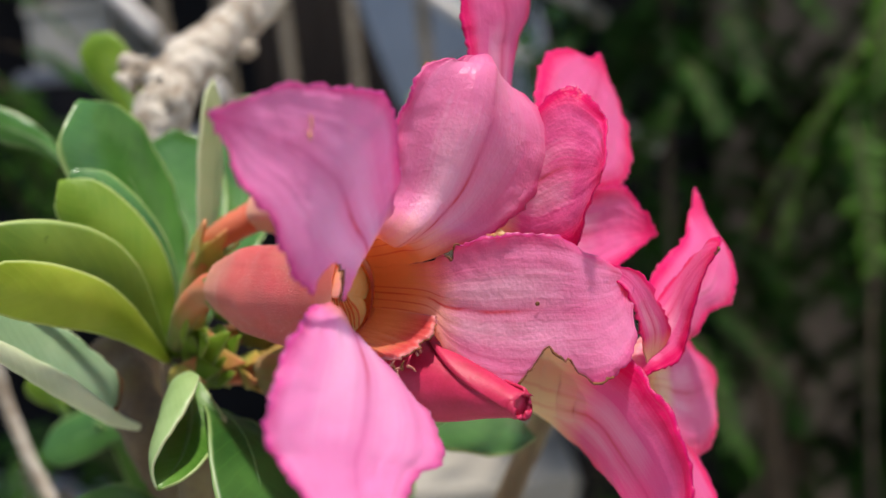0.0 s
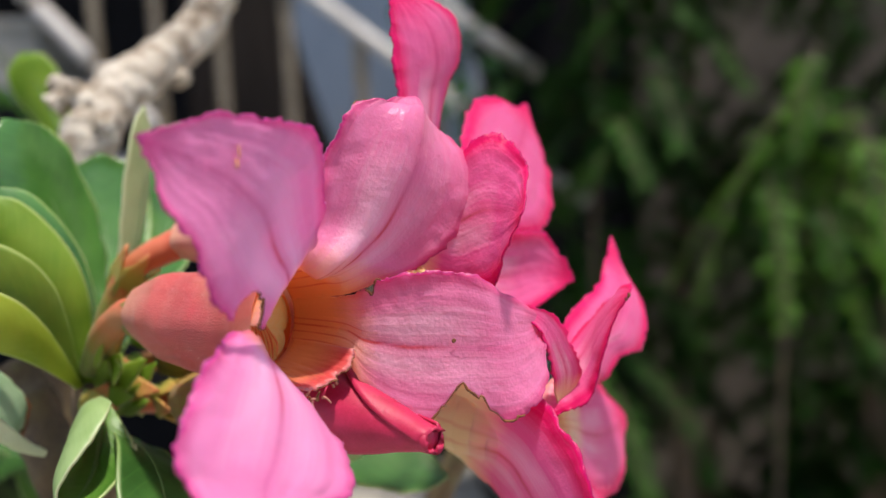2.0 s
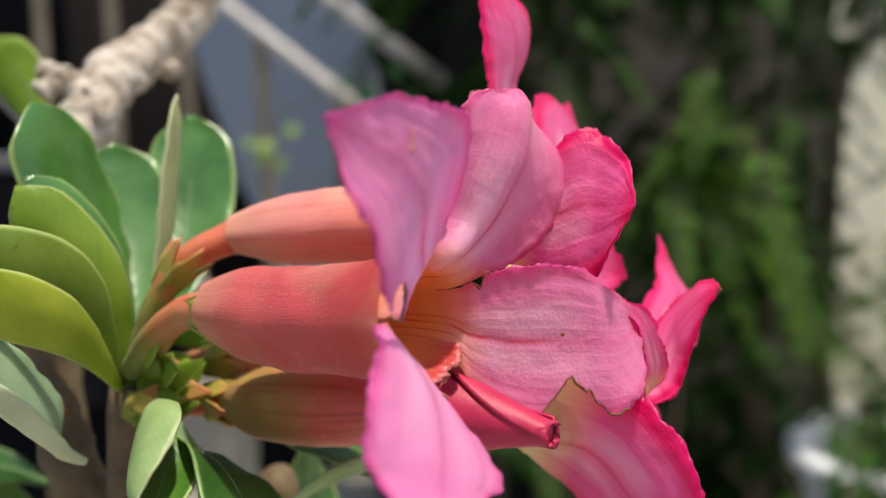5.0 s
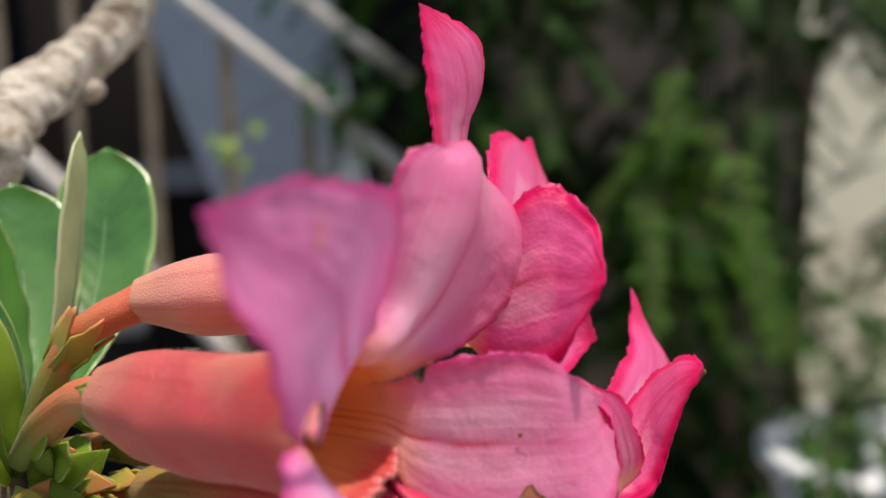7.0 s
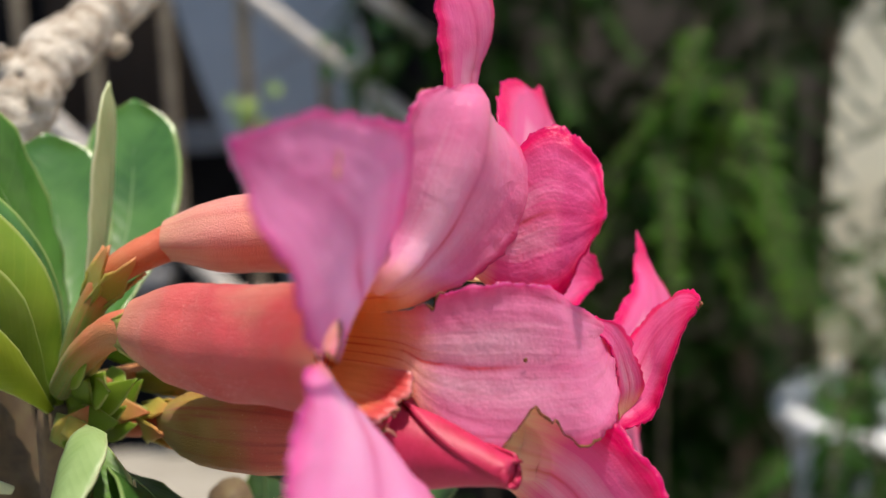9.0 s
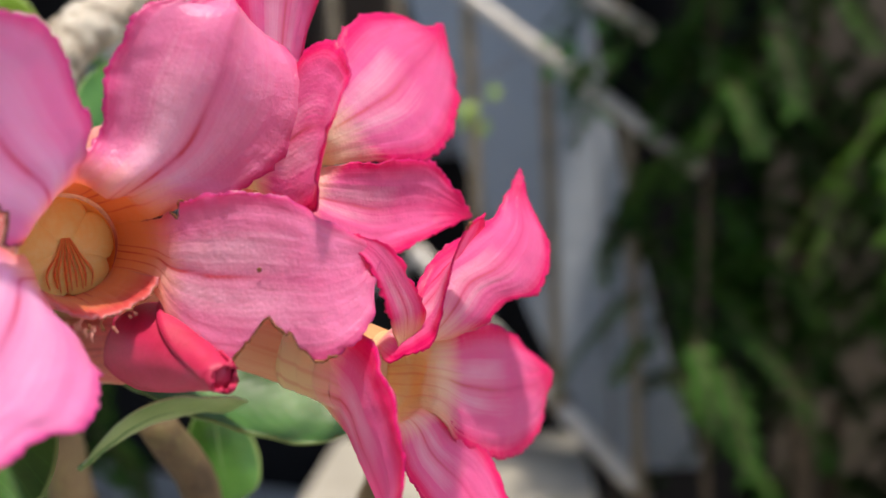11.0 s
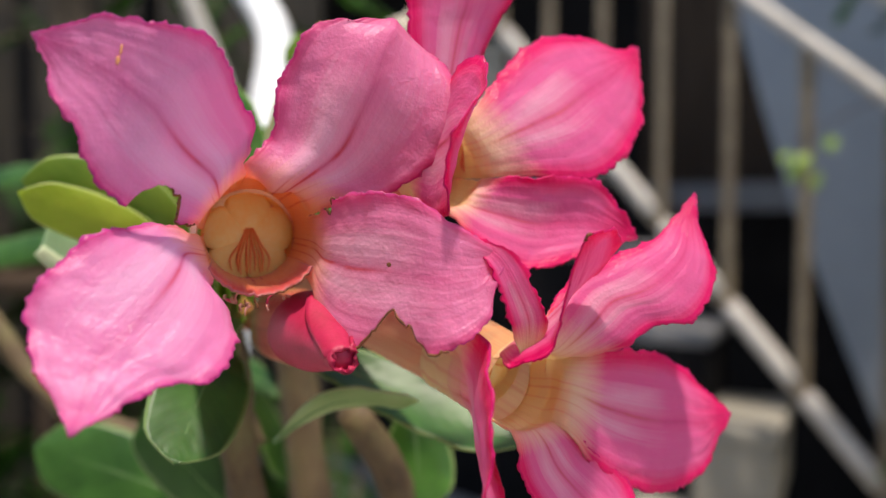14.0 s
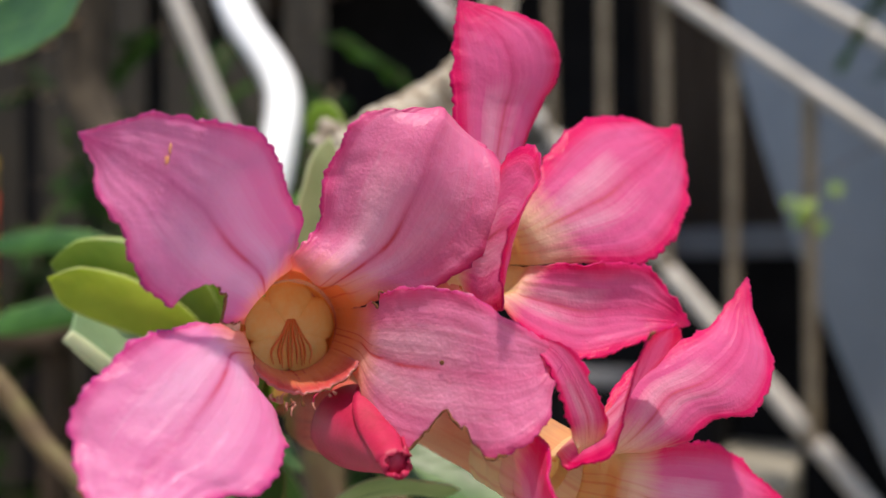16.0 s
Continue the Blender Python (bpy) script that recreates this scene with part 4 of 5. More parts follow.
def build_leaves():
    leaf("large dark green leaf of the rosette", (-62, 195, 1160), (-70, 204, 1188), (-79, 199, 1217), (0.45, 0.8, -0.2), 14, LEAF, 2.0, 0.8, 1)
    leaf("bright green folded upright leaf", (-62, 189, 1158), (-66, 186, 1180), (-79, 183, 1200), (0.75, 0.35, 0.5), 6.5, LEAF_YELLOW, 2.5, 0.4, 2, 0.0, 0.5, False)
    leaf("bright green leaf tucked behind a folded one", (-62, 191, 1158), (-66, 190, 1181), (-78, 187, 1202), (0.75, 0.5, 0.5), 6.5, LEAF, 2.0, 0.4, 3)
    leaf("olive green leaf arching outward", (-63, 187, 1160), (-70, 172, 1182), (-90, 156, 1188), (0.5, 0.25, 0.8), 7.6, LEAF_OLIVE, 1.6, 0.4, 4, 0.0, 0.5, False)
    leaf("yellow-green leaf arching outward, light through it put into the colour", (-63, 188, 1158), (-69.2, 170.5, 1174.3), (-81.6, 148.2, 1185), (0.35, 0.2, 0.9), 5.6, LEAF_LIT, 1.6, 0.5, 5, 0.0, 0.5, False)
    pale, _ = sheet_part("leaf", PLANT, LEAF_SKY_SHEEN,
        [(-84.6, 160.0, 1183.5), (-82.1, 166.0, 1178.0), (-79.2, 172.0, 1172.0), (-76.9, 178.0, 1166.4), (-73.9, 184.0, 1158.6), (-75.5, 187.0, 1152.5)],
        [(-84.5, 156.0, 1172.1), (-80.1, 162.0, 1166.0), (-76.1, 168.0, 1159.5), (-73.6, 176.0, 1152.6), (-74.6, 182.0, 1151.8), (-75.5, 187.0, 1152.5)],
        "bluish green leaf with sky sheen in its pale tone and a rolled margin", thick=0.5, bulge=1.2, ruffle=0.4, nu=15, nv=40, seed=6, fine=0.12)
    part("rolled_margin", sweep([mm(-84.2, 155.5, 1172.4), mm(-79.9, 161.5, 1165.7), mm(-75.8, 167, 1159.2), mm(-72.9, 173, 1153), mm(-71.9, 178, 1149.4), mm(-69.9, 182, 1146.8)], [0.0012, 0.0016, 0.0018, 0.0016, 0.0012, 0.0006], 14, 50, 0.1, 6, 2, 0.25), LEAF_UNDER, pale, "pale underside rolled along the margin")
    part("withered_end", sweep([mm(-73.9, 184, 1158.4), mm(-74.3, 185.6, 1155.6), mm(-75.5, 187, 1152.5), mm(-74.2, 181.5, 1150.8)], [0.0005, 0.0008, 0.0006, 0.0004], 7, 30, 0.7, 2, grain=1500), SCAR, pale, "ragged brown end")
    fold = [(-54.6, 172.0, 1159.8), (-56.5, 166.0, 1159.3), (-58.6, 160.0, 1152.1), (-58.1, 154.0, 1148.5), (-55.9, 150.0, 1144.6)]
    boat, gb = sheet_part("leaf", PLANT, LEAF_BOAT, fold,
        [(-53.0, 172.0, 1158.1), (-47.5, 166.0, 1152.1), (-47.8, 158.0, 1148.5), (-50.8, 152.0, 1145.9), (-55.9, 150.0, 1144.6)],
        "small green leaf folded like a boat and drooping", thick=0.5, bulge=3.0, ruffle=0.3, nu=17, nv=36, seed=7, fine=0.05)
    sheet_part("folded_flap", boat, LEAF_FOLD, fold,
        [(-50.3, 164.0, 1160.7), (-49.6, 157.0, 1159.0), (-52.6, 151.5, 1154.6), (-56.0, 149.5, 1149.4), (-55.9, 150.0, 1144.6)],
        "pale underside of the folded flap", thick=0.5, bulge=-1.2, ruffle=0.3, nu=11, nv=36, seed=8, fine=0.05)
    part("midrib", sweep([gb[q][8] * 0.001 for q in range(2, 35, 4)], [0.0007, 0.0005, 0.0002], 8, 24), MIDRIB, boat, "pale raised midrib")
    leaf("round green leaf hanging under the flowers", (-58, 188, 1150), (-43, 164, 1149), (-35, 143, 1134), (0.75, 0.15, -0.55), 9.5, LEAF_DARK, 0.8, 0.5, 23)
    leaf("tall narrow pale leaf standing edge-on", (-60, 194, 1162), (-55, 203, 1190), (-51, 208, 1219), (0.14, 0.99, 0.0), 7, LEAF_PALE, 1.6, 0.3, 8)
    leaf("glossy green leaf catching the sun", (-59, 200, 1164), (-52, 224, 1190), (-50, 239, 1217), (0.85, -0.15, -0.15), 11, LEAF, -1.5, 0.6, 9)
    leaf("glossy green leaf behind the rosette", (-61, 199, 1163), (-65, 218, 1188), (-68, 229, 1210), (0.9, 0.2, 0.1), 11, LEAF, -1.5, 0.6, 10)
    leaf("green leaf spreading under the flowers", (-50, 188, 1154), (-20, 190, 1144), (14, 196, 1131), (0.15, 0.8, 0.45), 8.5, LEAF_DARK, 1.5, 0.8, 11)
    leaf("pale green arching leaf under the bud", (-38, 178, 1130), (-22, 178, 1141), (-5, 184, 1141), (0.2, 0.7, -0.5), 4, LEAF_FOLD, 1.5, 0.5, 12)
    leaf("thin pale leaf folded shut", (-47, 166, 1152), (-46.5, 158, 1145.5), (-46, 152, 1137), (0.8, 0.5, 0.3), 1.2, LEAF_PALE, 0.6, 0.2, 28, 0.0, 0.5, False)
    leaf("soft green hanging leaf", (-26, 222, 1136), (-27, 226, 1120), (-24, 224, 1103), (0.85, 0.4, 0.1), 9.5, LEAF, -1.5, 0.6, 13)
    leaf("dark green low leaf", (-94, 258, 1120), (-110, 264, 1124), (-133, 266, 1117), (0.3, 0.3, 0.8), 7.5, LEAF_DARK, 1.5, 0.6, 14)
    leaf("bright green low leaf", (-114, 262, 1127), (-106, 264, 1115), (-96, 265, 1090), (0.8, 0.2, 0.5), 5.5, LEAF_BOAT, 1.5, 0.6, 15)
    leaf("small yellow-green leaf low on a side branch", (-128, 275, 1126), (-131, 275, 1132), (-137, 274, 1140), (0.8, 0.1, 0.5), 5, LEAF_YELLOW, 1.0, 0.4, 29)
    leaf("bright green leaf on the thick branch", (-92, 280, 1213), (-99, 284, 1229), (-106, 284, 1244), (0.8, 0.1, 0.4), 7.5, LEAF_YELLOW, 1.5, 0.6, 16)
    leaf("green leaf at the twig end", (-100, 240, 1202), (-109, 240, 1212), (-128, 240, 1221), (0.4, 0.1, 0.8), 4.5, LEAF, 1.5, 0.6, 17)
    leaf("large dark leaf overhead", (-202, 202, 1263), (-162, 198, 1257), (-120, 195, 1262), (0.1, 0.35, 0.93), 14, LEAF_DARK, 1.5, 0.6, 18)
    leaf("grey-green narrow leaf", (-190, 310, 1180), (-235, 300, 1196), (-285, 290, 1195), (0.3, 0.5, 0.8), 6, LEAF_DARK, 1.5, 0.6, 19)
    leaf("grey-green narrow leaf", (-170, 300, 1160), (-215, 290, 1168), (-265, 272, 1160), (0.3, 0.5, 0.8), 7, LEAF_DARK, 1.5, 0.6, 20)
    leaf("dark glossy leaf low by the stem", (-64, 215, 1090), (-80, 205, 1108), (-92, 195, 1128), (0.85, 0.4, 0.1), 11, LEAF_DARK, 1.5, 0.6, 21)
    leaf("dark glossy leaf low by the stem", (-80, 225, 1085), (-105, 215, 1100), (-140, 200, 1112), (0.3, 0.4, 0.8), 12, LEAF_DARK, 1.5, 0.6, 22)

    # small pointed bracts and old calyx lobes round the flower stalks
    rnd = random.Random(31)
    for k in range(24):
        foot = Vector((-59 + rnd.uniform(-3, 6), 187 + rnd.uniform(-4, 5), 1157 + rnd.uniform(-6, 12)))
        d = Vector((rnd.uniform(0.2, 0.9), rnd.uniform(-0.8, -0.1), rnd.uniform(-0.2, 0.9))).normalized()
        s = d.cross(Vector((rnd.uniform(-0.4, 0.4), -1, 0.3))).normalized()
        ln, w = rnd.uniform(8, 16), rnd.uniform(1.7, 3.2)
        out = Vector((0, -1, 0)) * rnd.uniform(0, 2)
        sheet_part("bract", PLANT, LEAF_YELLOW if k % 3 else SEPAL, [foot - s * w * 0.7, foot + d * ln * 0.45 - s * w + out, foot + d * ln], [foot + s * w * 0.7, foot + d * ln * 0.45 + s * w + out, foot + d * ln], thick=0.5, nu=7, nv=12, bulge=0.6, ruffle=0.2, seed=k, fine=0.05)


build_stems()
build_leaves()


# ---- the flowers ----
def corolla(ob, path, radii, skin, depth=0.62, r_in=0.93, mouth=None, sunk=12.0, lining=7.0, lobe=0.035, upto=38, lined=None, pad=0.72):
    part("tube", sweep([mm(*p) for p in path], [r * 0.001 for r in radii], 30, 40, lobe * 1.4, path[0][0], 5, lobe, False, 160), skin, ob, "swollen corolla tube with fine ribs")
    inner = spline([Vector(p) for p in path], 40)
    k = int(40 * (1 - depth))
    ri = [v.x for v in spline([(r, 0, i * 6.0) for i, r in enumerate(radii)], 40)]
    part("throat", sweep([p * 0.001 for p in inner[k:upto:3]], [min(ri[q] * r_in, lining) * 0.001 for q in range(k, upto, 3)], 30, 30, 0.02, 2, 0, 0, False), lined or THROAT_PALE, ob, "yellow throat streaked with red")
    if skin:
        ax = (inner[-1] - inner[-6]).normalized()
        top = mouth if mouth else inner[-1]
        s = (Vector((0, 0, 1)) - ax * ax.z).normalized()
        o = ax.cross(s)
        for q in range(5):
            # five pale anthers lie flat round the stigma, deep in the tube
            w = s * math.cos(q * 1.2566) + o * math.sin(q * 1.2566)
            t = ax.cross(w)
            at = top - ax * sunk + w * 4.2 * pad
            bm = bmesh.new()
            bmesh.ops.create_icosphere(bm, subdivisions=3, radius=1)
            for v in bm.verts:
                x, y, z = v.co
                k = 1 + 0.08 * noise.noise(v.co * 2.2 + w)
                v.co = (at + (w * y * 4.3 + t * x * (3.9 + 1.6 * y) + ax * (z * 1.3 - 0.4 * y)) * k * pad) * 0.001
            part("anther", bm, ANTHER, ob, "pale yellow anther")
            side = s * math.cos(q * 1.2566 + 0.63) + o * math.sin(q * 1.2566 + 0.63)
            a, b = top - ax * (sunk - 0.9) + side * 1.2 * pad, top - ax * (sunk - 0.5) + side * 5.2 * pad
            part("filament", sweep([a * 0.001, (a + b) * 0.0005, b * 0.001], [0.00012, 0.0002, 0.0001], 8, 12, 0.3, q, grain=900), TAIL, ob, "red streak between two anthers")


def down(ob, path, radii, count, seed):
    """Short pale hairs standing on a tube. Millimetres."""
    rnd = random.Random(seed)
    line = spline([Vector(p) for p in path], 60)
    girth = [v.x for v in spline([(r, 0, i * 6.0) for i, r in enumerate(radii)], 60)]
    bm = bmesh.new()
    for _ in range(count):
        j = rnd.randrange(2, 52)
        run = (line[j + 1] - line[j - 1]).normalized()
        a = run.orthogonal().normalized()
        q = rnd.uniform(0, 2 * math.pi)
        w = a * math.cos(q) + run.cross(a) * math.sin(q)
        foot = line[j].lerp(line[j + 1], rnd.random()) + w * girth[j] * 0.97
        tip = foot + (w + run * rnd.uniform(0.2, 0.9) + Vector((rnd.uniform(-0.3, 0.3), 0, rnd.uniform(-0.3, 0.3)))).normalized() * rnd.uniform(0.5, 0.95)
        t = w.cross(run) * 0.028
        vs = [bm.verts.new(p * 0.001) for p in (foot + t, foot - t * 0.5 + run * 0.025, foot - t * 0.5 - run * 0.025, tip)]
        for tri in ((0, 1, 3), (1, 2, 3), (2, 0, 3)):
            bm.faces.new([vs[i] for i in tri])
    tagged(part("down", bm, HAIR, ob, "short pale hairs on the tube"), kind="stuff")


def calyx(ob, at, axis, r, seed):
    """Pointed sepals round the foot of the tube."""
    axis = Vector(axis).normalized()
    a = axis.orthogonal().normalized()
    b = axis.cross(a)
    rnd = random.Random(seed)
    for i in range(5):
        q = 2 * math.pi * i / 5 + seed
        w = a * math.cos(q) + b * math.sin(q)
        s = a * -math.sin(q) + b * math.cos(q)
        f = Vector(at) - axis * 2
        ln = rnd.uniform(9, 13)
        lift = rnd.uniform(0.5, 1.3)
        m, t = f + w * (r + 0.9) + axis * ln * 0.45, f + w * (r + lift * 2.5) + axis * ln
        sheet_part("sepal", ob, SEPAL, [f + w * r * 0.8 - s * 2.1, m - s * 2.3, t], [f + w * r * 0.8 + s * 2.1, m + s * 2.3, t], thick=0.5, nu=7, nv=10, bulge=0.3, ruffle=0.15, seed=i)


def build_front_flower():
    ob = thing("desert_rose_flower", "faded mauve-pink desert rose flower with bitten brown petal edges", "flower", mm(-43, 168, 1176), "flowers of the desert rose")
    c, ax = Vector((-11, 137.3, 1177.3)), Vector((0.70, -0.71, 0.02)).normalized()
    path = [(-44, 168.5, 1176.5), (-38, 163.5, 1176.2), (-28, 154.2, 1176), (-19.5, 145.8, 1176.5), tuple(c - ax * 1.2)]
    corolla(ob, path, (5.2, 8.0, 8.8, 8.9, 9.3, 10.2), CORAL, depth=0.45, mouth=c, sunk=14.5, pad=0.98, lining=8.0, upto=31, lined=THROAT)
    down(ob, path, (5.2, 8.0, 8.8, 8.9, 9.3, 10.2), 1500, 3)
    part("pedicel", sweep([mm(-61, 187, 1163), mm(-55, 178, 1171), mm(-49, 172.5, 1175.5), mm(-43, 168, 1176.5)], [0.0024, 0.0027, 0.003, 0.0038], 14, 24, 0.06, 3), STALK, ob, "green to orange flower stalk")
    calyx(ob, (-46, 170.5, 1176), ax, 3.0, 0.6)
    rim = (c, ax, 10.3, 13.0, 0.79)
    a1, g1 = sheet_part("petal", ob, ORCHID,
        [(-16.5, 127.6, 1178.6), (-18.6, 119.5, 1180.0), (-20.2, 113.6, 1183), (-21.2, 110.4, 1187.5), (-22.2, 109.2, 1192.9), (-25, 108, 1197.1), (-26, 107.7, 1201.7), (-27.5, 106.8, 1206.2)],
        [(-10.1, 132.8, 1188), (-7.2, 131.1, 1194.2), (-6.7, 126.8, 1199.1), (-6.2, 123.5, 1203.4), (-6.7, 120.8, 1206.3), (-9.8, 116.8, 1207.6), (-14.1, 113.4, 1208.3), (-18.3, 111, 1208.8), (-23.2, 108.9, 1207.1), (-27.5, 106.8, 1206.2)],
        "mauve-pink petal with a bitten notch", bulge=-1.0, ruffle=0.6, crease=0.3, rim=rim, wrinkle=0.26, seed=1, bites=(("left", 0.43, 0.075, 0.24, 3),))
    scar(a1, [g1[j][0] for j in range(31, 52)], 0.24, 3)
    spot(a1, (-16.1, 112.3, 1203.8), (0.75, -0.6, 0.1), 0.2, 5.0, (0.1, 0.1, 1), RUSTY)
    spot(a1, (-16.4, 112.0, 1202.3), (0.75, -0.6, 0.1), 0.34, 2.0, (0.1, 0.1, 1), RUSTY)
    spot(a1, (-20.7, 113.1, 1194.7), (0.75, -0.6, 0.1), 0.16)
    a2, g2 = sheet_part("petal", ob, MAUVE,
        [(-12.9, 135.4, 1188.0), (-9.2, 138.2, 1194.6), (-7.2, 137.8, 1203), (-2.6, 139.3, 1210.5), (1.2, 141.8, 1212.5), (3.1, 143.2, 1211.8), (4.9, 145.0, 1213), (8.1, 148.5, 1213.3)],
        [(-4.7, 144.6, 1180.5), (2.4, 144.6, 1182.6), (9.4, 147.4, 1184.7), (14.8, 148.7, 1188.2), (19.2, 148.7, 1194.1), (19.9, 149.2, 1200.5), (17, 150.5, 1208.8), (13, 150.7, 1212.5), (8.1, 148.5, 1213.3)],
        "mauve-pink petal creased along its midrib", bulge=-1.4, ruffle=0.6, crease=-0.8, rim=rim, wrinkle=0.26, seed=2, dome=(0.4, 3.6), lean=8.0)
    a3, g3 = sheet_part("petal", ob, MAUVE,
        [(-4.4, 144.4, 1180.6), (1.1, 142.2, 1183.2), (7.6, 140.6, 1184.3), (16.1, 140.8, 1182.9), (22.2, 143.5, 1178.9), (26.8, 145.9, 1175.7), (29.3, 146.6, 1173.1)],
        [(-5.9, 143.7, 1169.4), (-2.7, 141.8, 1164.9), (0.8, 140, 1161.6), (4.5, 138.8, 1159.8), (9, 138.2, 1159.2), (14, 138, 1159), (19, 138.1, 1159), (22.7, 138.5, 1159.4), (26.2, 140.5, 1161.7), (28.3, 142.9, 1164.9), (28.2, 144.9, 1169.4), (29.3, 146.6, 1173.1)],
        "mauve-pink petal with a brown-edged tear", bulge=-0.8, ruffle=0.6, crease=-0.5, rim=rim, wrinkle=0.26, seed=3, bites=(("right", 0.575, 0.1, 0.27, 1.15), ("left", 0.33, 0.02, 0.1, 1)))
    scar(a3, [g3[j][-1] for j in range(51, 87)], 0.2, 6)
    spot(a3, (12.2, 139.6, 1172.7), (0.3, -0.9, 0.0), 0.4)
    a4, g4 = sheet_part("petal", ob, ORCHID,
        [(-17.8, 130.2, 1177.2), (-20.2, 121.8, 1179.1), (-22, 111.6, 1177.1), (-24.6, 103.8, 1169.9), (-23.4, 101.7, 1164.6), (-20.3, 100.4, 1159.6), (-16.7, 100.3, 1156), (-14.2, 99.6, 1153.2), (-12.6, 99.2, 1151.4)],
        [(-13.1, 127.6, 1169.2), (-9.2, 127.8, 1165), (-5.8, 124.7, 1160.4), (-4.6, 117.9, 1156.4), (-7.3, 113.5, 1156.8), (-9.5, 108.2, 1155.5), (-11.1, 103.2, 1153.1), (-12.6, 99.2, 1151.4)],
        "mauve-pink petal hanging forward", bulge=-0.8, ruffle=0.8, crease=0.2, rim=rim, wrinkle=0.26, seed=4)
    scar(a4, [g4[j][0] for j in range(100, 109)], 0.2, 11)
    scar(a2, [g2[j][0] for j in range(90, 96)], 0.16, 12)
    scar(a3, [g3[j][0] for j in range(37, 45)], 0.2, 13)
    # where the fifth petal was torn away
    up = (Vector((0, 0, 1)) - ax * ax.z).normalized()
    out = ax.cross(up)
    bm, lip = bmesh.new(), []
    for j in range(15):
        v = j / 14
        row = []
        for i in range(61):
            q = -1.0 + 2.0 * i / 60
            ragged = 1.4 + 1.5 * noise.noise(Vector((q * 5, 2.3, 0))) + 0.8 * noise.noise(Vector((q * 17, 0.7, 0)))
            d = -12.5 + (12.5 + ragged) * v
            r = 8.15 + 2.05 * v ** 1.5 + 0.35 * v * noise.noise(Vector((q * 12, v * 3, 5)))
            row.append(c + ax * d + (out * math.sin(q) - up * math.cos(q)) * r)
        lip.append(row)
    uv_faces(bm, [[bm.verts.new(p * 0.001) for p in row] for row in lip], 61, 15)
    stub = part("torn_petal_stub", bm, FRILL, ob, "ragged stub of a torn-off petal")
    md = stub.modifiers.new("thickness", "SOLIDIFY")
    md.thickness, md.offset = 0.0004, 0
    scar(stub, lip[-1][4:32], 0.14, 8)
    rnd = random.Random(15)
    for k in range(9):
        # the anthers' feathery red tails lie over the lower anthers
        q = -1 + 0.25 * k
        across = Vector((0.71, 0.7, 0))
        top = c - ax * 13.2 + across * 0.6 * q + Vector((0, 0, 1.0))
        high = c - ax * 12.7 + across * (1.9 * q + rnd.uniform(-0.1, 0.1)) + Vector((0, 0, -1.8))
        mid = c - ax * 12.4 + across * (3.3 * q + rnd.uniform(-0.2, 0.2)) + Vector((0, 0, -4.4))
        end = c - ax * (12.0 + rnd.uniform(0, 0.6)) + across * (3.0 * q + rnd.uniform(-0.3, 0.3)) + Vector((0, 0, -7.2 + rnd.uniform(-0.4, 0.5)))
        part("anther_tail", sweep([p * 0.001 for p in (top, high, mid, end)], [0.0001, 0.00016, 0.0002, 0.0001], 8, 22, 0.15, k, grain=900), ORANGE_RED if k % 2 else TAIL, ob, "fine red-streaked anther tail")
    rnd = random.Random(5)
    for k in range(16):
        # frayed shreds along the tear
        t = rnd.random()
        at = Vector((-13.2 + 6.4 * t, 130.5 + 10.3 * t, 1167 - 1.6 * math.sin(math.pi * t)))
        end = at + Vector((rnd.uniform(-1, 1.4), rnd.uniform(-1.6, 0.6), rnd.uniform(-1.6, 1.8)))
        part("shred", sweep([at * 0.001, (at + end) * 0.0005 + mm(0, -0.4, 0.3), end * 0.001], [0.0003, 0.0002, 0.0001], 6, 8, 0.5, k, grain=2000), rnd.choice((SCAR, SHRED, SHRED, SHRED, CRIMSON)), ob)


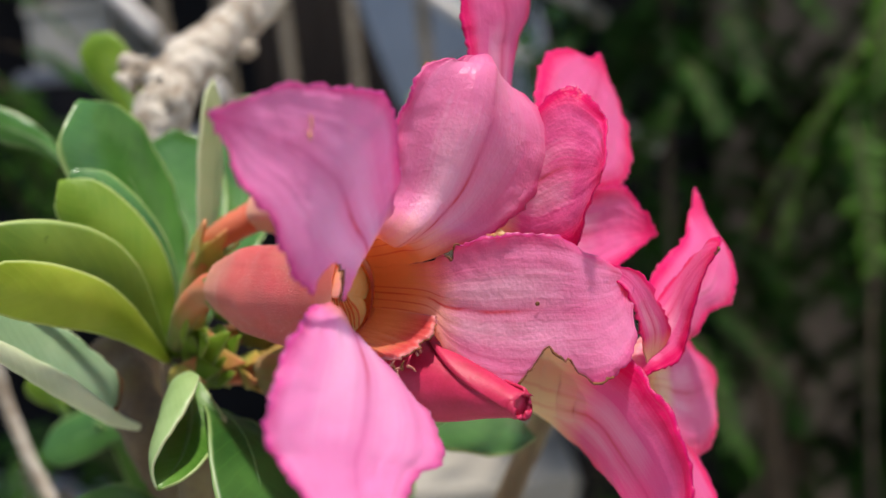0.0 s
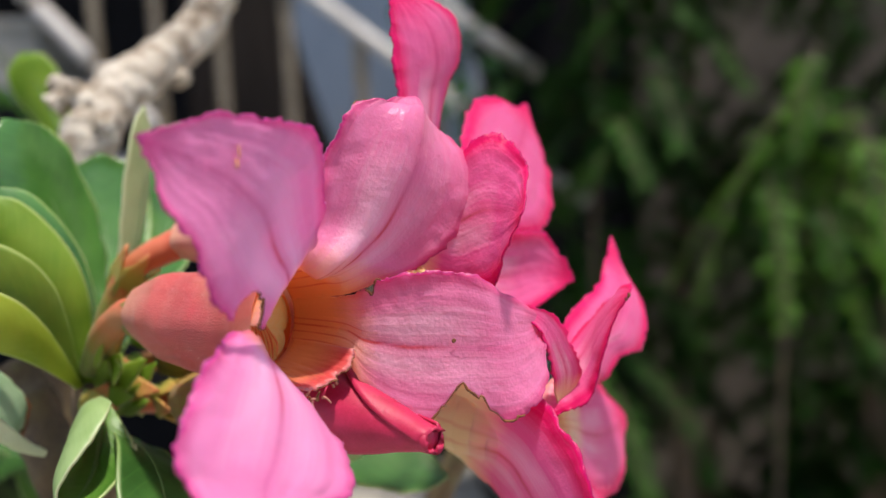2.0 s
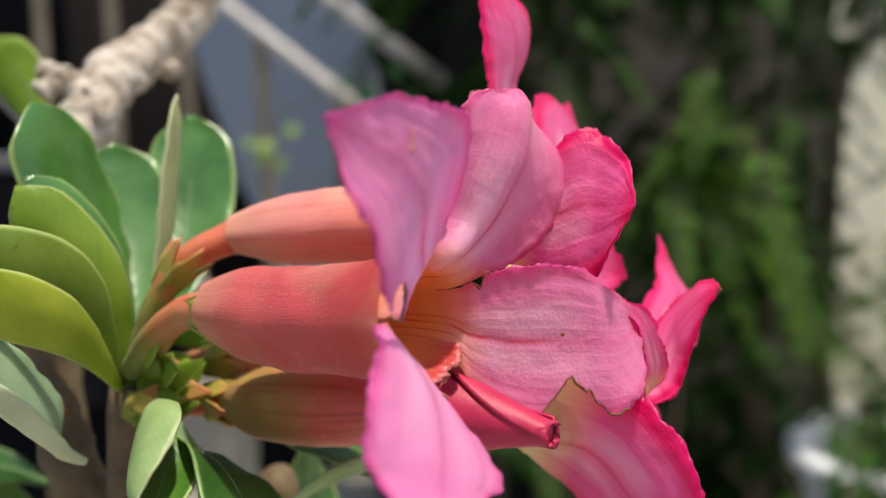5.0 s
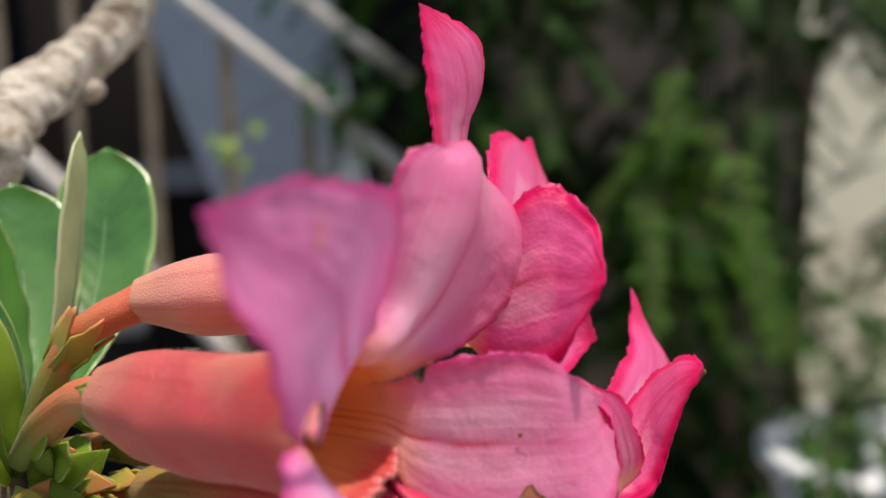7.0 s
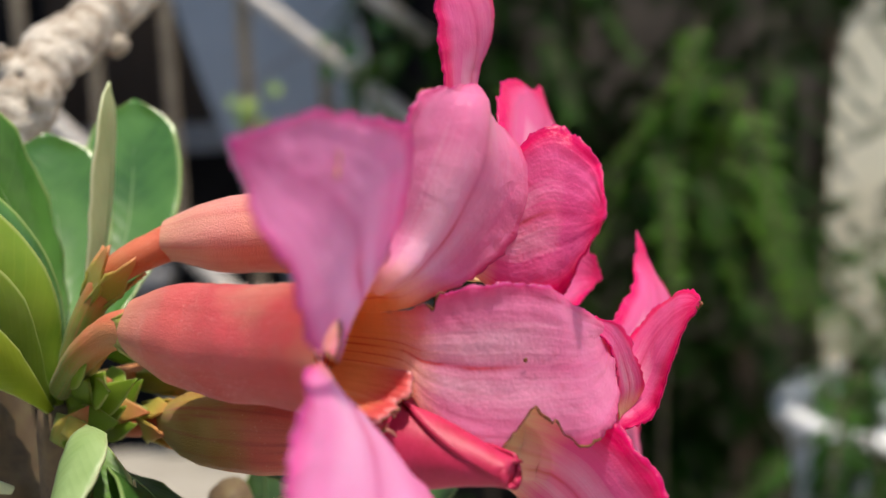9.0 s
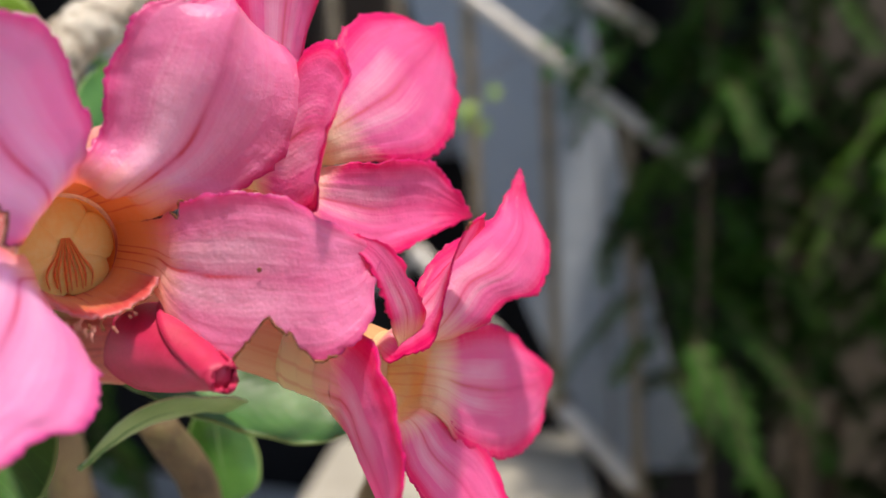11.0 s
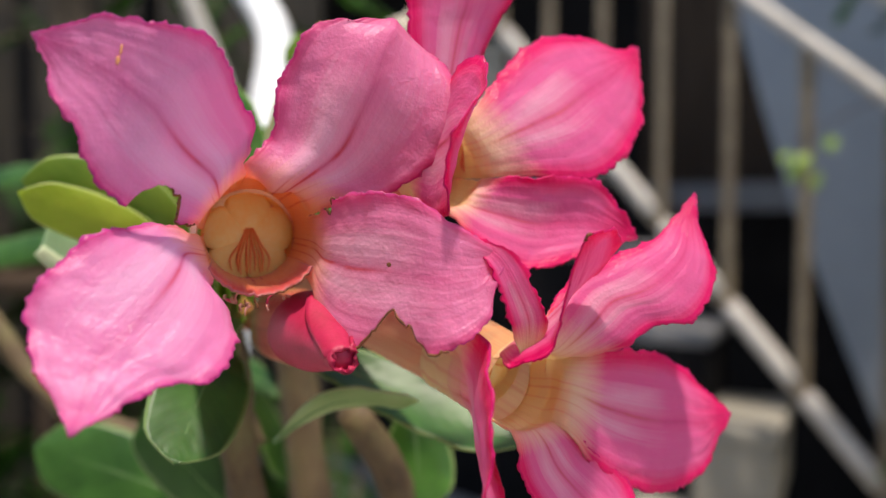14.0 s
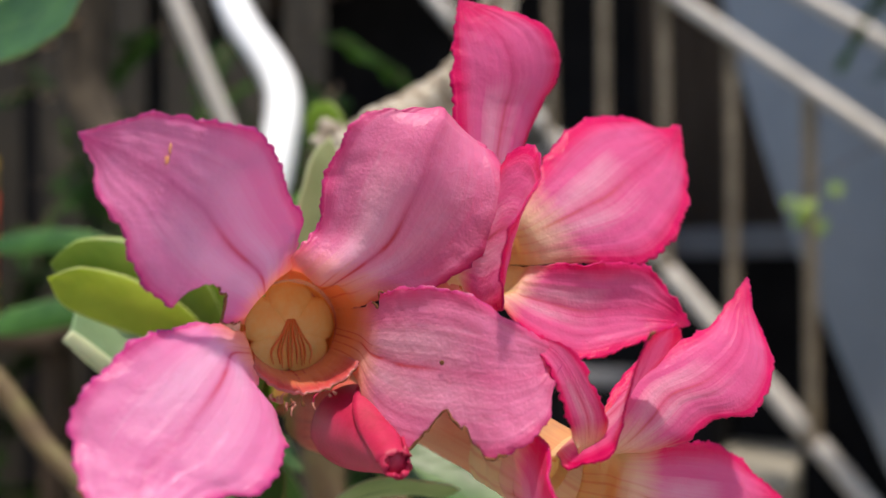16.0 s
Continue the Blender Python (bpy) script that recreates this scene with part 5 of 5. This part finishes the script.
def build_upper_flower():
    ob = thing("desert_rose_flower", "hot pink desert rose flower with a pale yellow throat", "flower", mm(-39, 185, 1189), "flowers of the desert rose")
    c, ax = Vector((13.5, 160.5, 1189)), Vector((0.9, -0.43, 0.02)).normalized()
    path = [(-40, 185.5, 1189), (-32, 182, 1189.5), (-18, 175.5, 1190.5), (0, 167, 1190), tuple(c - ax * 5)]
    corolla(ob, path, (3.8, 6.6, 7.3, 7.5, 7.6, 7.4), PEACH, mouth=c)
    down(ob, path, (3.8, 6.6, 7.3, 7.5, 7.6, 7.4), 900, 4)
    part("pedicel", sweep([mm(-61, 190, 1164), mm(-55, 187, 1177), mm(-49, 185.5, 1184.5), mm(-39, 185, 1189)], [0.0024, 0.0026, 0.0028, 0.0034], 14, 24, 0.06, 5), STALK, ob, "green to orange flower stalk")
    calyx(ob, (-53, 186.5, 1180), (0.6, -0.2, 0.75), 2.0, 1.9)
    rim = (c, ax, 8.8, 8.0, 0.8)
    sheet_part("petal", ob, HOT,
        [(6.5, 159, 1196), (5.6, 157.6, 1206), (5.7, 158.1, 1214.8), (5.5, 158.5, 1221.8), (5.3, 160.3, 1230.1), (5.5, 161.6, 1234.6)],
        [(14, 166, 1197.5), (14, 172, 1203), (15.1, 174.8, 1215), (18.7, 176.5, 1221.8), (19.5, 175.8, 1226.3), (17.7, 173.2, 1230.7), (12.4, 168.2, 1233.2), (5.5, 161.6, 1234.6)],
        "hot pink upright petal", bulge=1.5, ruffle=0.5, rim=rim, wrinkle=0.26, seed=11)
    sheet_part("petal", ob, HOT,
        [(14.1, 161.6, 1197), (16.6, 165, 1200.8), (19.1, 174.2, 1210.1), (23, 183.3, 1215.3), (29.6, 192.8, 1215.7), (33.3, 196.9, 1214.4), (36.5, 201.7, 1215.1)],
        [(18.3, 166.4, 1187.5), (25.2, 170, 1187.5), (35, 178.1, 1187.5), (38.6, 186.9, 1192.9), (39.6, 193.3, 1199), (38.1, 198.5, 1207.9), (36.5, 201.7, 1215.1)],
        "broad hot pink petal with a hooked tip", bulge=1.0, ruffle=0.5, rim=rim, wrinkle=0.26, seed=12)
    sheet_part("petal", ob, HOT,
        [(18.1, 166, 1187.3), (26.6, 169.6, 1187.6), (34.8, 177.4, 1187), (38.7, 179.9, 1182.1), (41.7, 181.9, 1176.3)],
        [(14, 157, 1181.1), (18.6, 159.5, 1175.7), (25, 164.9, 1170.9), (30.8, 170.6, 1171.9), (36, 176, 1174.1), (41.7, 181.9, 1176.3)],
        "hot pink lower petal catching the sun", bulge=-2.4, ruffle=0.5, crease=-0.8, rim=rim, wrinkle=0.26, seed=13)
    sheet_part("petal", ob, HOT,
        [(9.5, 153.7, 1182), (14.5, 150.0, 1178.5), (19.8, 145.2, 1181.0), (22.0, 140.6, 1186.6), (24.1, 137.4, 1192.8)],
        [(8.5, 156.3, 1196.5), (19.9, 152.4, 1206), (24.6, 150.0, 1204.8), (26.4, 144.0, 1200.0), (24.1, 137.4, 1192.8)],
        "hot pink petal curled back at its tip", bulge=-1.2, ruffle=0.8, rim=rim, wrinkle=0.26, seed=14)


def build_lower_flower():
    ob = thing("desert_rose_flower", "hot pink desert rose flower with a yellow striped throat", "flower", mm(-41, 191, 1162), "flowers of the desert rose")
    c, ax = Vector((31, 156.5, 1151.5)), Vector((0.92, -0.38, -0.06)).normalized()
    path = [(-42, 193, 1163), (-32, 188, 1163), (-12, 177, 1160.5), (12, 165, 1156), tuple(c - ax * 5)]
    corolla(ob, path, (3.0, 6.0, 7.2, 7.6, 7.6, 7.4), TAN, mouth=c, lobe=0.012)
    part("pedicel", sweep([mm(-61, 192, 1160), mm(-54, 194, 1162), mm(-41, 192.5, 1163)], [0.0021, 0.0022, 0.003], 14, 20, 0.06, 7), STALK, ob, "green to orange flower stalk")
    calyx(ob, (-46, 193, 1162.5), (0.95, -0.2, 0.05), 2.4, 2.7)
    rim = (c, ax, 8.8, 8.0, 0.8)
    sheet_part("petal", ob, HOT,
        [(31, 153.5, 1160), (33.8, 161.3, 1168.9), (39.5, 168, 1173.3), (44.9, 174.5, 1175.9), (48.5, 181.1, 1180.4), (50.8, 186.4, 1184.6)],
        [(36.5, 164, 1156.5), (43.7, 166.1, 1158.5), (47.6, 169.5, 1161.6), (52.6, 172.9, 1162.3), (55.4, 176.9, 1165.8), (55.7, 180.3, 1170.9), (52.4, 183.5, 1179.1), (50.8, 186.4, 1184.6)],
        "hot pink petal drawn out to a spike", bulge=1.2, ruffle=0.5, rim=rim, wrinkle=0.26, seed=21)
    sheet_part("petal", ob, HOT,
        [(36, 165, 1156.5), (41, 177, 1156.3), (46.6, 188.6, 1153.3), (51.2, 194.3, 1147.7), (56.4, 199.6, 1141.4)],
        [(34.4, 160, 1144.5), (37.5, 164.4, 1138.4), (42, 170.3, 1133.2), (47.6, 178.7, 1130.1), (52.7, 188.1, 1131.4), (54.5, 193.6, 1135.9), (56.4, 199.6, 1141.4)],
        "broad hot pink petal with a pointed tip", bulge=1.0, ruffle=0.5, rim=rim, wrinkle=0.26, seed=22)
    sheet_part("petal", ob, HOT,
        [(28.9, 151, 1145), (30.7, 152.3, 1136.4), (35.4, 155.6, 1127.6), (41, 160, 1121.3), (45.1, 163.5, 1118.2)],
        [(34.6, 160.6, 1145), (38.6, 166.0, 1139.2), (43.6, 170.5, 1133.2), (46.5, 168.6, 1124.6), (45.1, 163.5, 1118.2)],
        "hot pink lower petal", bulge=0.8, ruffle=0.4, rim=rim, wrinkle=0.26, seed=23)
    sheet_part("petal", ob, HOT,
        [(11, 157.6, 1162.2), (19, 151.6, 1162.3), (26, 144.4, 1160.4), (28.8, 138.6, 1156.8), (31.5, 134.1, 1150.9), (32.1, 132.1, 1145.2), (31.3, 131.5, 1138.2), (29.5, 136.5, 1130.5)],
        [(10, 168, 1147.6), (15, 167, 1143.0), (20, 162, 1138.2), (23.6, 156.5, 1133.6), (26.5, 153.5, 1128.5), (29.6, 149.3, 1124.3), (29.5, 136.5, 1130.5)],
        "hot pink petal folded back, seen from outside", bulge=2.4, ruffle=0.6, wrinkle=0.26, seed=24, curl=-1.0, hug=[(p, 8.05) for p in spline([Vector(p) for p in path], 24)])
    c5, g5 = sheet_part("petal", ob, HOT,
        [(26, 149, 1159.5), (29.6, 148, 1156.4), (36, 147.7, 1159.4), (38.3, 147.0, 1166.3), (40.6, 146, 1173), (43.0, 144.3, 1177.7)],
        [(31, 157, 1160), (37, 160, 1168), (42.5, 160, 1174.5), (45, 153, 1178.5), (43.0, 144.3, 1177.7)],
        "hot pink petal rolled lengthwise with a brown tip", bulge=-1.6, ruffle=0.6, rim=rim, wrinkle=0.26, seed=25)
    sheet_part("curled_margin", c5, HOT, [(30.9, 150.0, 1156.9), (29.5, 147.0, 1164.5), (27.5, 145.0, 1171.8), (22.8, 146.0, 1176.8)],
        [(31.8, 151.0, 1156.6), (35.2, 149.0, 1163.7), (33.4, 148.0, 1169.4), (29.4, 147.0, 1175.2), (22.8, 146.0, 1176.8)], "margin of the rolled petal curled back", bulge=-1.2, ruffle=0.4, nv=50, wrinkle=0.26, seed=26)
    scar(c5, [g5[q][0] for q in range(115, 120)] + [g5[q][-1] for q in range(119, 115, -1)], 0.2, 14)


def build_bud():
    ob = thing("desert_rose_bud", "closed crimson flower bud with twisted petals on an olive tube", "flower bud", mm(-41, 184, 1156), "flowers of the desert rose")
    path = [mm(-43, 185, 1156), mm(-34, 176, 1156.5), mm(-20, 162, 1158), mm(-9, 150, 1160), mm(-2, 142.5, 1160), mm(5.7, 135, 1159.2)]
    part("tube", sweep([*path[:4], mm(-2, 142.5, 1160)], [0.003, 0.0068, 0.0078, 0.0074, 0.006, 0.0045, 0.003], 30, 50, 0.04, 6, 5, 0.05, True, 200), OLIVE, ob, "olive tube turning crimson towards the tip")
    cur = spline([*path[3:5], mm(7.6, 133.6, 1158.4)], 28)
    girth = [v.x for v in spline([(r, 0, 4.0 * q) for q, r in enumerate((7.5, 7.2, 6.4, 5.2, 3.9, 2.9, 2.3))], 28)]
    part("bud_core", sweep(cur, [0.0058, 0.0052, 0.004, 0.0026, 0.0019], 18, 24, 0.04, 3), CRIMSON, ob)
    d = (cur[-1] - cur[0]).normalized()
    s = d.orthogonal().normalized()
    o = d.cross(s)
    for k in range(3):
        # overlapping petals wound round the tip, their lips puckered at the end
        bm, rows = bmesh.new(), []
        for j in range(28):
            t = j / 27
            row = []
            for i in range(19):
                a = k * 2.094 + t * 1.9 + 2.75 * i / 18
                r = girth[j] * 0.001 * (0.9 + 0.2 * (i / 18) ** 1.5) * (1 + 0.16 * max(0.0, t - 0.8) * 5 * math.sin(6 * i / 18 + k))
                out = d * (0.001 * math.sin(2.2 * i / 18 + k) * t ** 3)
                row.append(bm.verts.new(cur[j] + (s * math.cos(a) + o * math.sin(a)) * r + out))
            rows.append(row)
        # the lip turns in
        row = []
        for i in range(19):
            a = k * 2.094 + 1.95 + 2.75 * i / 18
            row.append(bm.verts.new(cur[-1] + (s * math.cos(a) + o * math.sin(a)) * 0.001 * (1.7 + 0.4 * math.sin(i * 0.9 + k)) + d * 0.0004))
        rows.append(row)
        uv_faces(bm, rows, 19, 29)
        fp = part("furled_petal", bm, CRIMSON, ob, "crimson petal wound tightly round the bud")
        md = fp.modifiers.new("thickness", "SOLIDIFY")
        md.thickness = 0.0005
    part("pedicel", sweep([mm(-61, 190, 1158), mm(-52, 188, 1155), mm(-42, 184, 1156)], [0.0022, 0.0023, 0.003], 14, 20, 0.06, 8), STALK, ob, "olive flower stalk")
    calyx(ob, (-46, 186.5, 1155.8), (0.7, -0.7, 0.0), 2.4, 3.4)


build_front_flower()
build_upper_flower()
build_lower_flower()
build_bud()


# ---- small things farther back ----
def build_clutter():
    rack = thing("metal_frame", "bent metal tube frame in the yard, sun glare painted white", "frame", (-0.5, 0.85, 0))
    # white base colour puts the sun's glare onto this metal tube
    part("bent_tube", sweep([(-0.70, 0.91, 1.67), (-0.56, 0.808, 1.471), (-0.466, 0.745, 1.384), (-0.428, 0.717, 1.341), (-0.407, 0.676, 1.278), (-0.4, 0.63, 1.16), (-0.4, 0.6, 0.9), (-0.4, 0.6, 0)], [0.0195, 0.017, 0.0155, 0.015, 0.014, 0.013], 18, 60), WHITE, rack, "bent tube with the sun's glare in its white")
    part("straight_tube", sweep([(-0.53, 0.64, 1.5), (-0.475, 0.66, 1.36), (-0.44, 0.68, 1.25), (-0.41, 0.7, 1.1)], [0.0085, 0.0085], 14, 20), STEEL, rack, "slanting metal tube")
    trunk = thing("bent_trunk", "bent brown bare trunk in the yard", "trunk", (-0.490, 0.66, 0))
    part("trunk", sweep([(-0.57, 0.62, 1.459), (-0.581, 0.62, 1.398), (-0.581, 0.62, 1.34), (-0.546, 0.62, 1.286), (-0.486, 0.62, 1.233), (-0.479, 0.64, 1.158), (-0.49, 0.66, 1.012), (-0.490, 0.66, 0.5), (-0.490, 0.66, -0.02)], [0.024, 0.025, 0.026, 0.026, 0.026, 0.03], 18, 70, 0.3, 8, grain=30), BARK_DARK, trunk, "rough brown bark")
    part("limb", sweep([(-0.58, 0.62, 1.36), (-0.62, 0.64, 1.4), (-0.64, 0.66, 1.48)], [0.016, 0.012, 0.008], 12, 16, 0.3, 9, grain=40), BARK_DARK, trunk, "short side limb")
    rnd = random.Random(41)
    for k in range(7):
        # tan leaves added on the limb to make sunlit blurred spots
        foot = Vector((-612 + rnd.uniform(-22, 22), 640 + rnd.uniform(-20, 10), 1392 + rnd.uniform(-24, 34)))
        d = Vector((rnd.uniform(-0.7, 0.9), rnd.uniform(-0.6, 0.0), rnd.uniform(-0.9, 0.2))).normalized()
        w = d.cross(Vector((0.2, -0.5, 0.8))).normalized() * rnd.uniform(8, 13)
        tip = foot + d * rnd.uniform(36, 56)
        sheet_part("bokeh_leaf", trunk, BOKEH_TAN, [foot, foot.lerp(tip, 0.5) - w, tip], [foot, foot.lerp(tip, 0.5) + w, tip], "tan leaf added for a sunlit blurred spot", thick=0.4, nu=9, nv=16, bulge=3.0, ruffle=1.2, seed=k, fine=0.2)
    rnd = random.Random(77)
    fence = thing("board_fence", "weathered grey-brown board fence at the yard edge", "fence", (-1.4, 1.3, 0))
    for k in range(12):
        p = Vector((-1.75 + 0.085 * k, 0.72 + 0.055 * k, 0))
        part("board", box_bm((0.072, 0.02, 1.75 + rnd.uniform(-0.05, 0.05)), (p.x, p.y, 0.87), 0.57 + rnd.uniform(-0.03, 0.03), 0.003), FENCE, fence, "", False)
    for z in (0.5, 1.5):
        part("cross_rail", box_bm((0.75, 0.03, 0.06), (-1.46, 0.935, z), 0.57, 0.003), FENCE, fence, "", False)
    can = thing("enamel_can", "red can with yellow bands", "can", (-0.985, 0.78, 1.105))
    for z, h, m, nm in ((1.105, 0.05, YELLOW, "band"), (1.155, 0.12, RED, "body"), (1.275, 0.045, YELLOW, "band")):
        part(nm, sweep([(-0.985, 0.78, z), (-0.985, 0.78, z + h)], [0.05, 0.05], 24, 4), m, can)
    shelf = thing("plank_shelf", "dark plank on posts in the yard", "shelf", (-0.95, 0.8, 0))
    part("board", box_bm((0.5, 0.25, 0.02), (-1.04, 0.82, 1.093), 0.2), BROWN, shelf)
    for x, y in ((-1.18, 0.70), (-0.80, 0.78), (-1.16, 0.88), (-0.78, 0.95)):
        part("post", box_bm((0.03, 0.03, 1.083), (x, y, 0.5415), 0.2), BROWN, shelf)
    box = thing("teal_box", "teal painted box on a plank shelf", "box", (-1.12, 0.87, 1.103))
    part("block", box_bm((0.1, 0.1, 0.42), (-1.175, 0.87, 1.313), 0.2), TEAL, box, "", False)
    # tub added to give the bright sunlit patches behind the leaves
    tub = thing("sunlit_patch_tub", "white tub added for the sunlit patches beneath the shrub", "tub", (1.0, 1.15, 0))
    bm = bmesh.new()
    prof = ((0.16, 0.0), (0.21, 0.52), (0.23, 0.745), (0.222, 0.745), (0.2, 0.52), (0.0, 0.5))
    rows = [[bm.verts.new((1.0 + r * math.cos(a * math.pi / 18), 1.15 + r * math.sin(a * math.pi / 18), z)) for a in range(36)] for r, z in prof]
    uv_faces(bm, rows, 36, len(prof), True)
    bm.faces.new(rows[0][::-1])
    part("tub_body", bm, WHITE, tub)
    bm = bmesh.new()
    rows = [[bm.verts.new((1.0 + r * math.cos(a * math.pi / 18), 1.15 + r * math.sin(a * math.pi / 18), z)) for a in range(36)] for r, z in ((0.228, 0.735), (0.25, 0.735), (0.254, 0.755), (0.248, 0.77), (0.226, 0.77), (0.222, 0.75), (0.228, 0.735))]
    uv_faces(bm, rows, 36, 7, True)
    part("tub_rim", bm, WHITE, tub, "thick rolled rim")
    # post added only to give a pale blurred blob here
    post = thing("pale_blur_post", "pale post added for a bright blurred blob among the shrubs", "post", (-0.8, 0.98, 0))
    part("shaft", sweep([(-0.8, 0.98, 0), (-0.8, 0.98, 0.7), (-0.795, 0.98, 1.32)], [0.034, 0.028, 0.024], 16, 30, 0.12, 3, grain=12), CREAM, post)
    part("cap", sweep([(-0.795, 0.98, 1.32), (-0.795, 0.98, 1.34), (-0.795, 0.98, 1.36)], [0.026, 0.027, 0.015], 16, 16, 0.1, 4, grain=20), CREAM, post)


build_clutter()


def build_vine():
    """A thin climber that leans on the handrail and hangs a few bright leaves before the panel."""
    rnd = random.Random(12)
    vine = thing("climbing_vine", "thin green climber with small bright leaves on the railing", "vine", rail_at(0.36, 1.28))
    run = [rail_at(0.36, 0.0, 0.02), rail_at(0.37, 0.7, 0.02), rail_at(0.36, 1.2, 0.02), rail_at(0.33, 1.36, -0.02), rail_at(0.26, 1.35, -0.06), rail_at(0.18, 1.3, -0.08), rail_at(0.15, 1.25, -0.08)]
    part("stem", sweep(run, [0.003, 0.0028, 0.002, 0.0012], 8, 40, 0.2, 5, grain=40), TWIG, vine)
    spots = [(0.16, 1.255, 0.024), (0.15, 1.28, 0.02), (0.185, 1.275, 0.028), (0.21, 1.3, 0.024), (0.2, 1.245, 0.02), (0.3, 1.34, 0.03), (0.33, 1.38, 0.034), (0.36, 1.36, 0.034), (0.38, 1.4, 0.03), (0.35, 1.3, 0.03), (0.4, 1.35, 0.036), (0.29, 1.38, 0.026), (0.42, 1.39, 0.03), (0.37, 1.26, 0.03)]
    for s, z, size in spots:
        size *= 1.4
        foot = rail_at(s, z, -0.08 if s < 0.25 else rnd.uniform(-0.06, 0.0)) * 1000
        d = Vector((rnd.uniform(-0.6, 0.6), rnd.uniform(-0.7, -0.1), rnd.uniform(-0.9, 0.1))).normalized()
        side = d.cross(Vector((0, -1, 0.4))).normalized()
        mid = foot + d * size * 550
        tip = foot + d * size * 1000 + Vector((0, 0, -4))
        w = size * 340
        sheet_part("leaf", vine, LEAF_YELLOW if s < 0.25 else LEAF, [foot - side * 1.5, mid - side * w, tip], [foot + side * 1.5, mid + side * w, tip], thick=0.4, nu=7, nv=12, bulge=1.5, ruffle=0.4, seed=s * 50, fine=0.05)


build_vine()
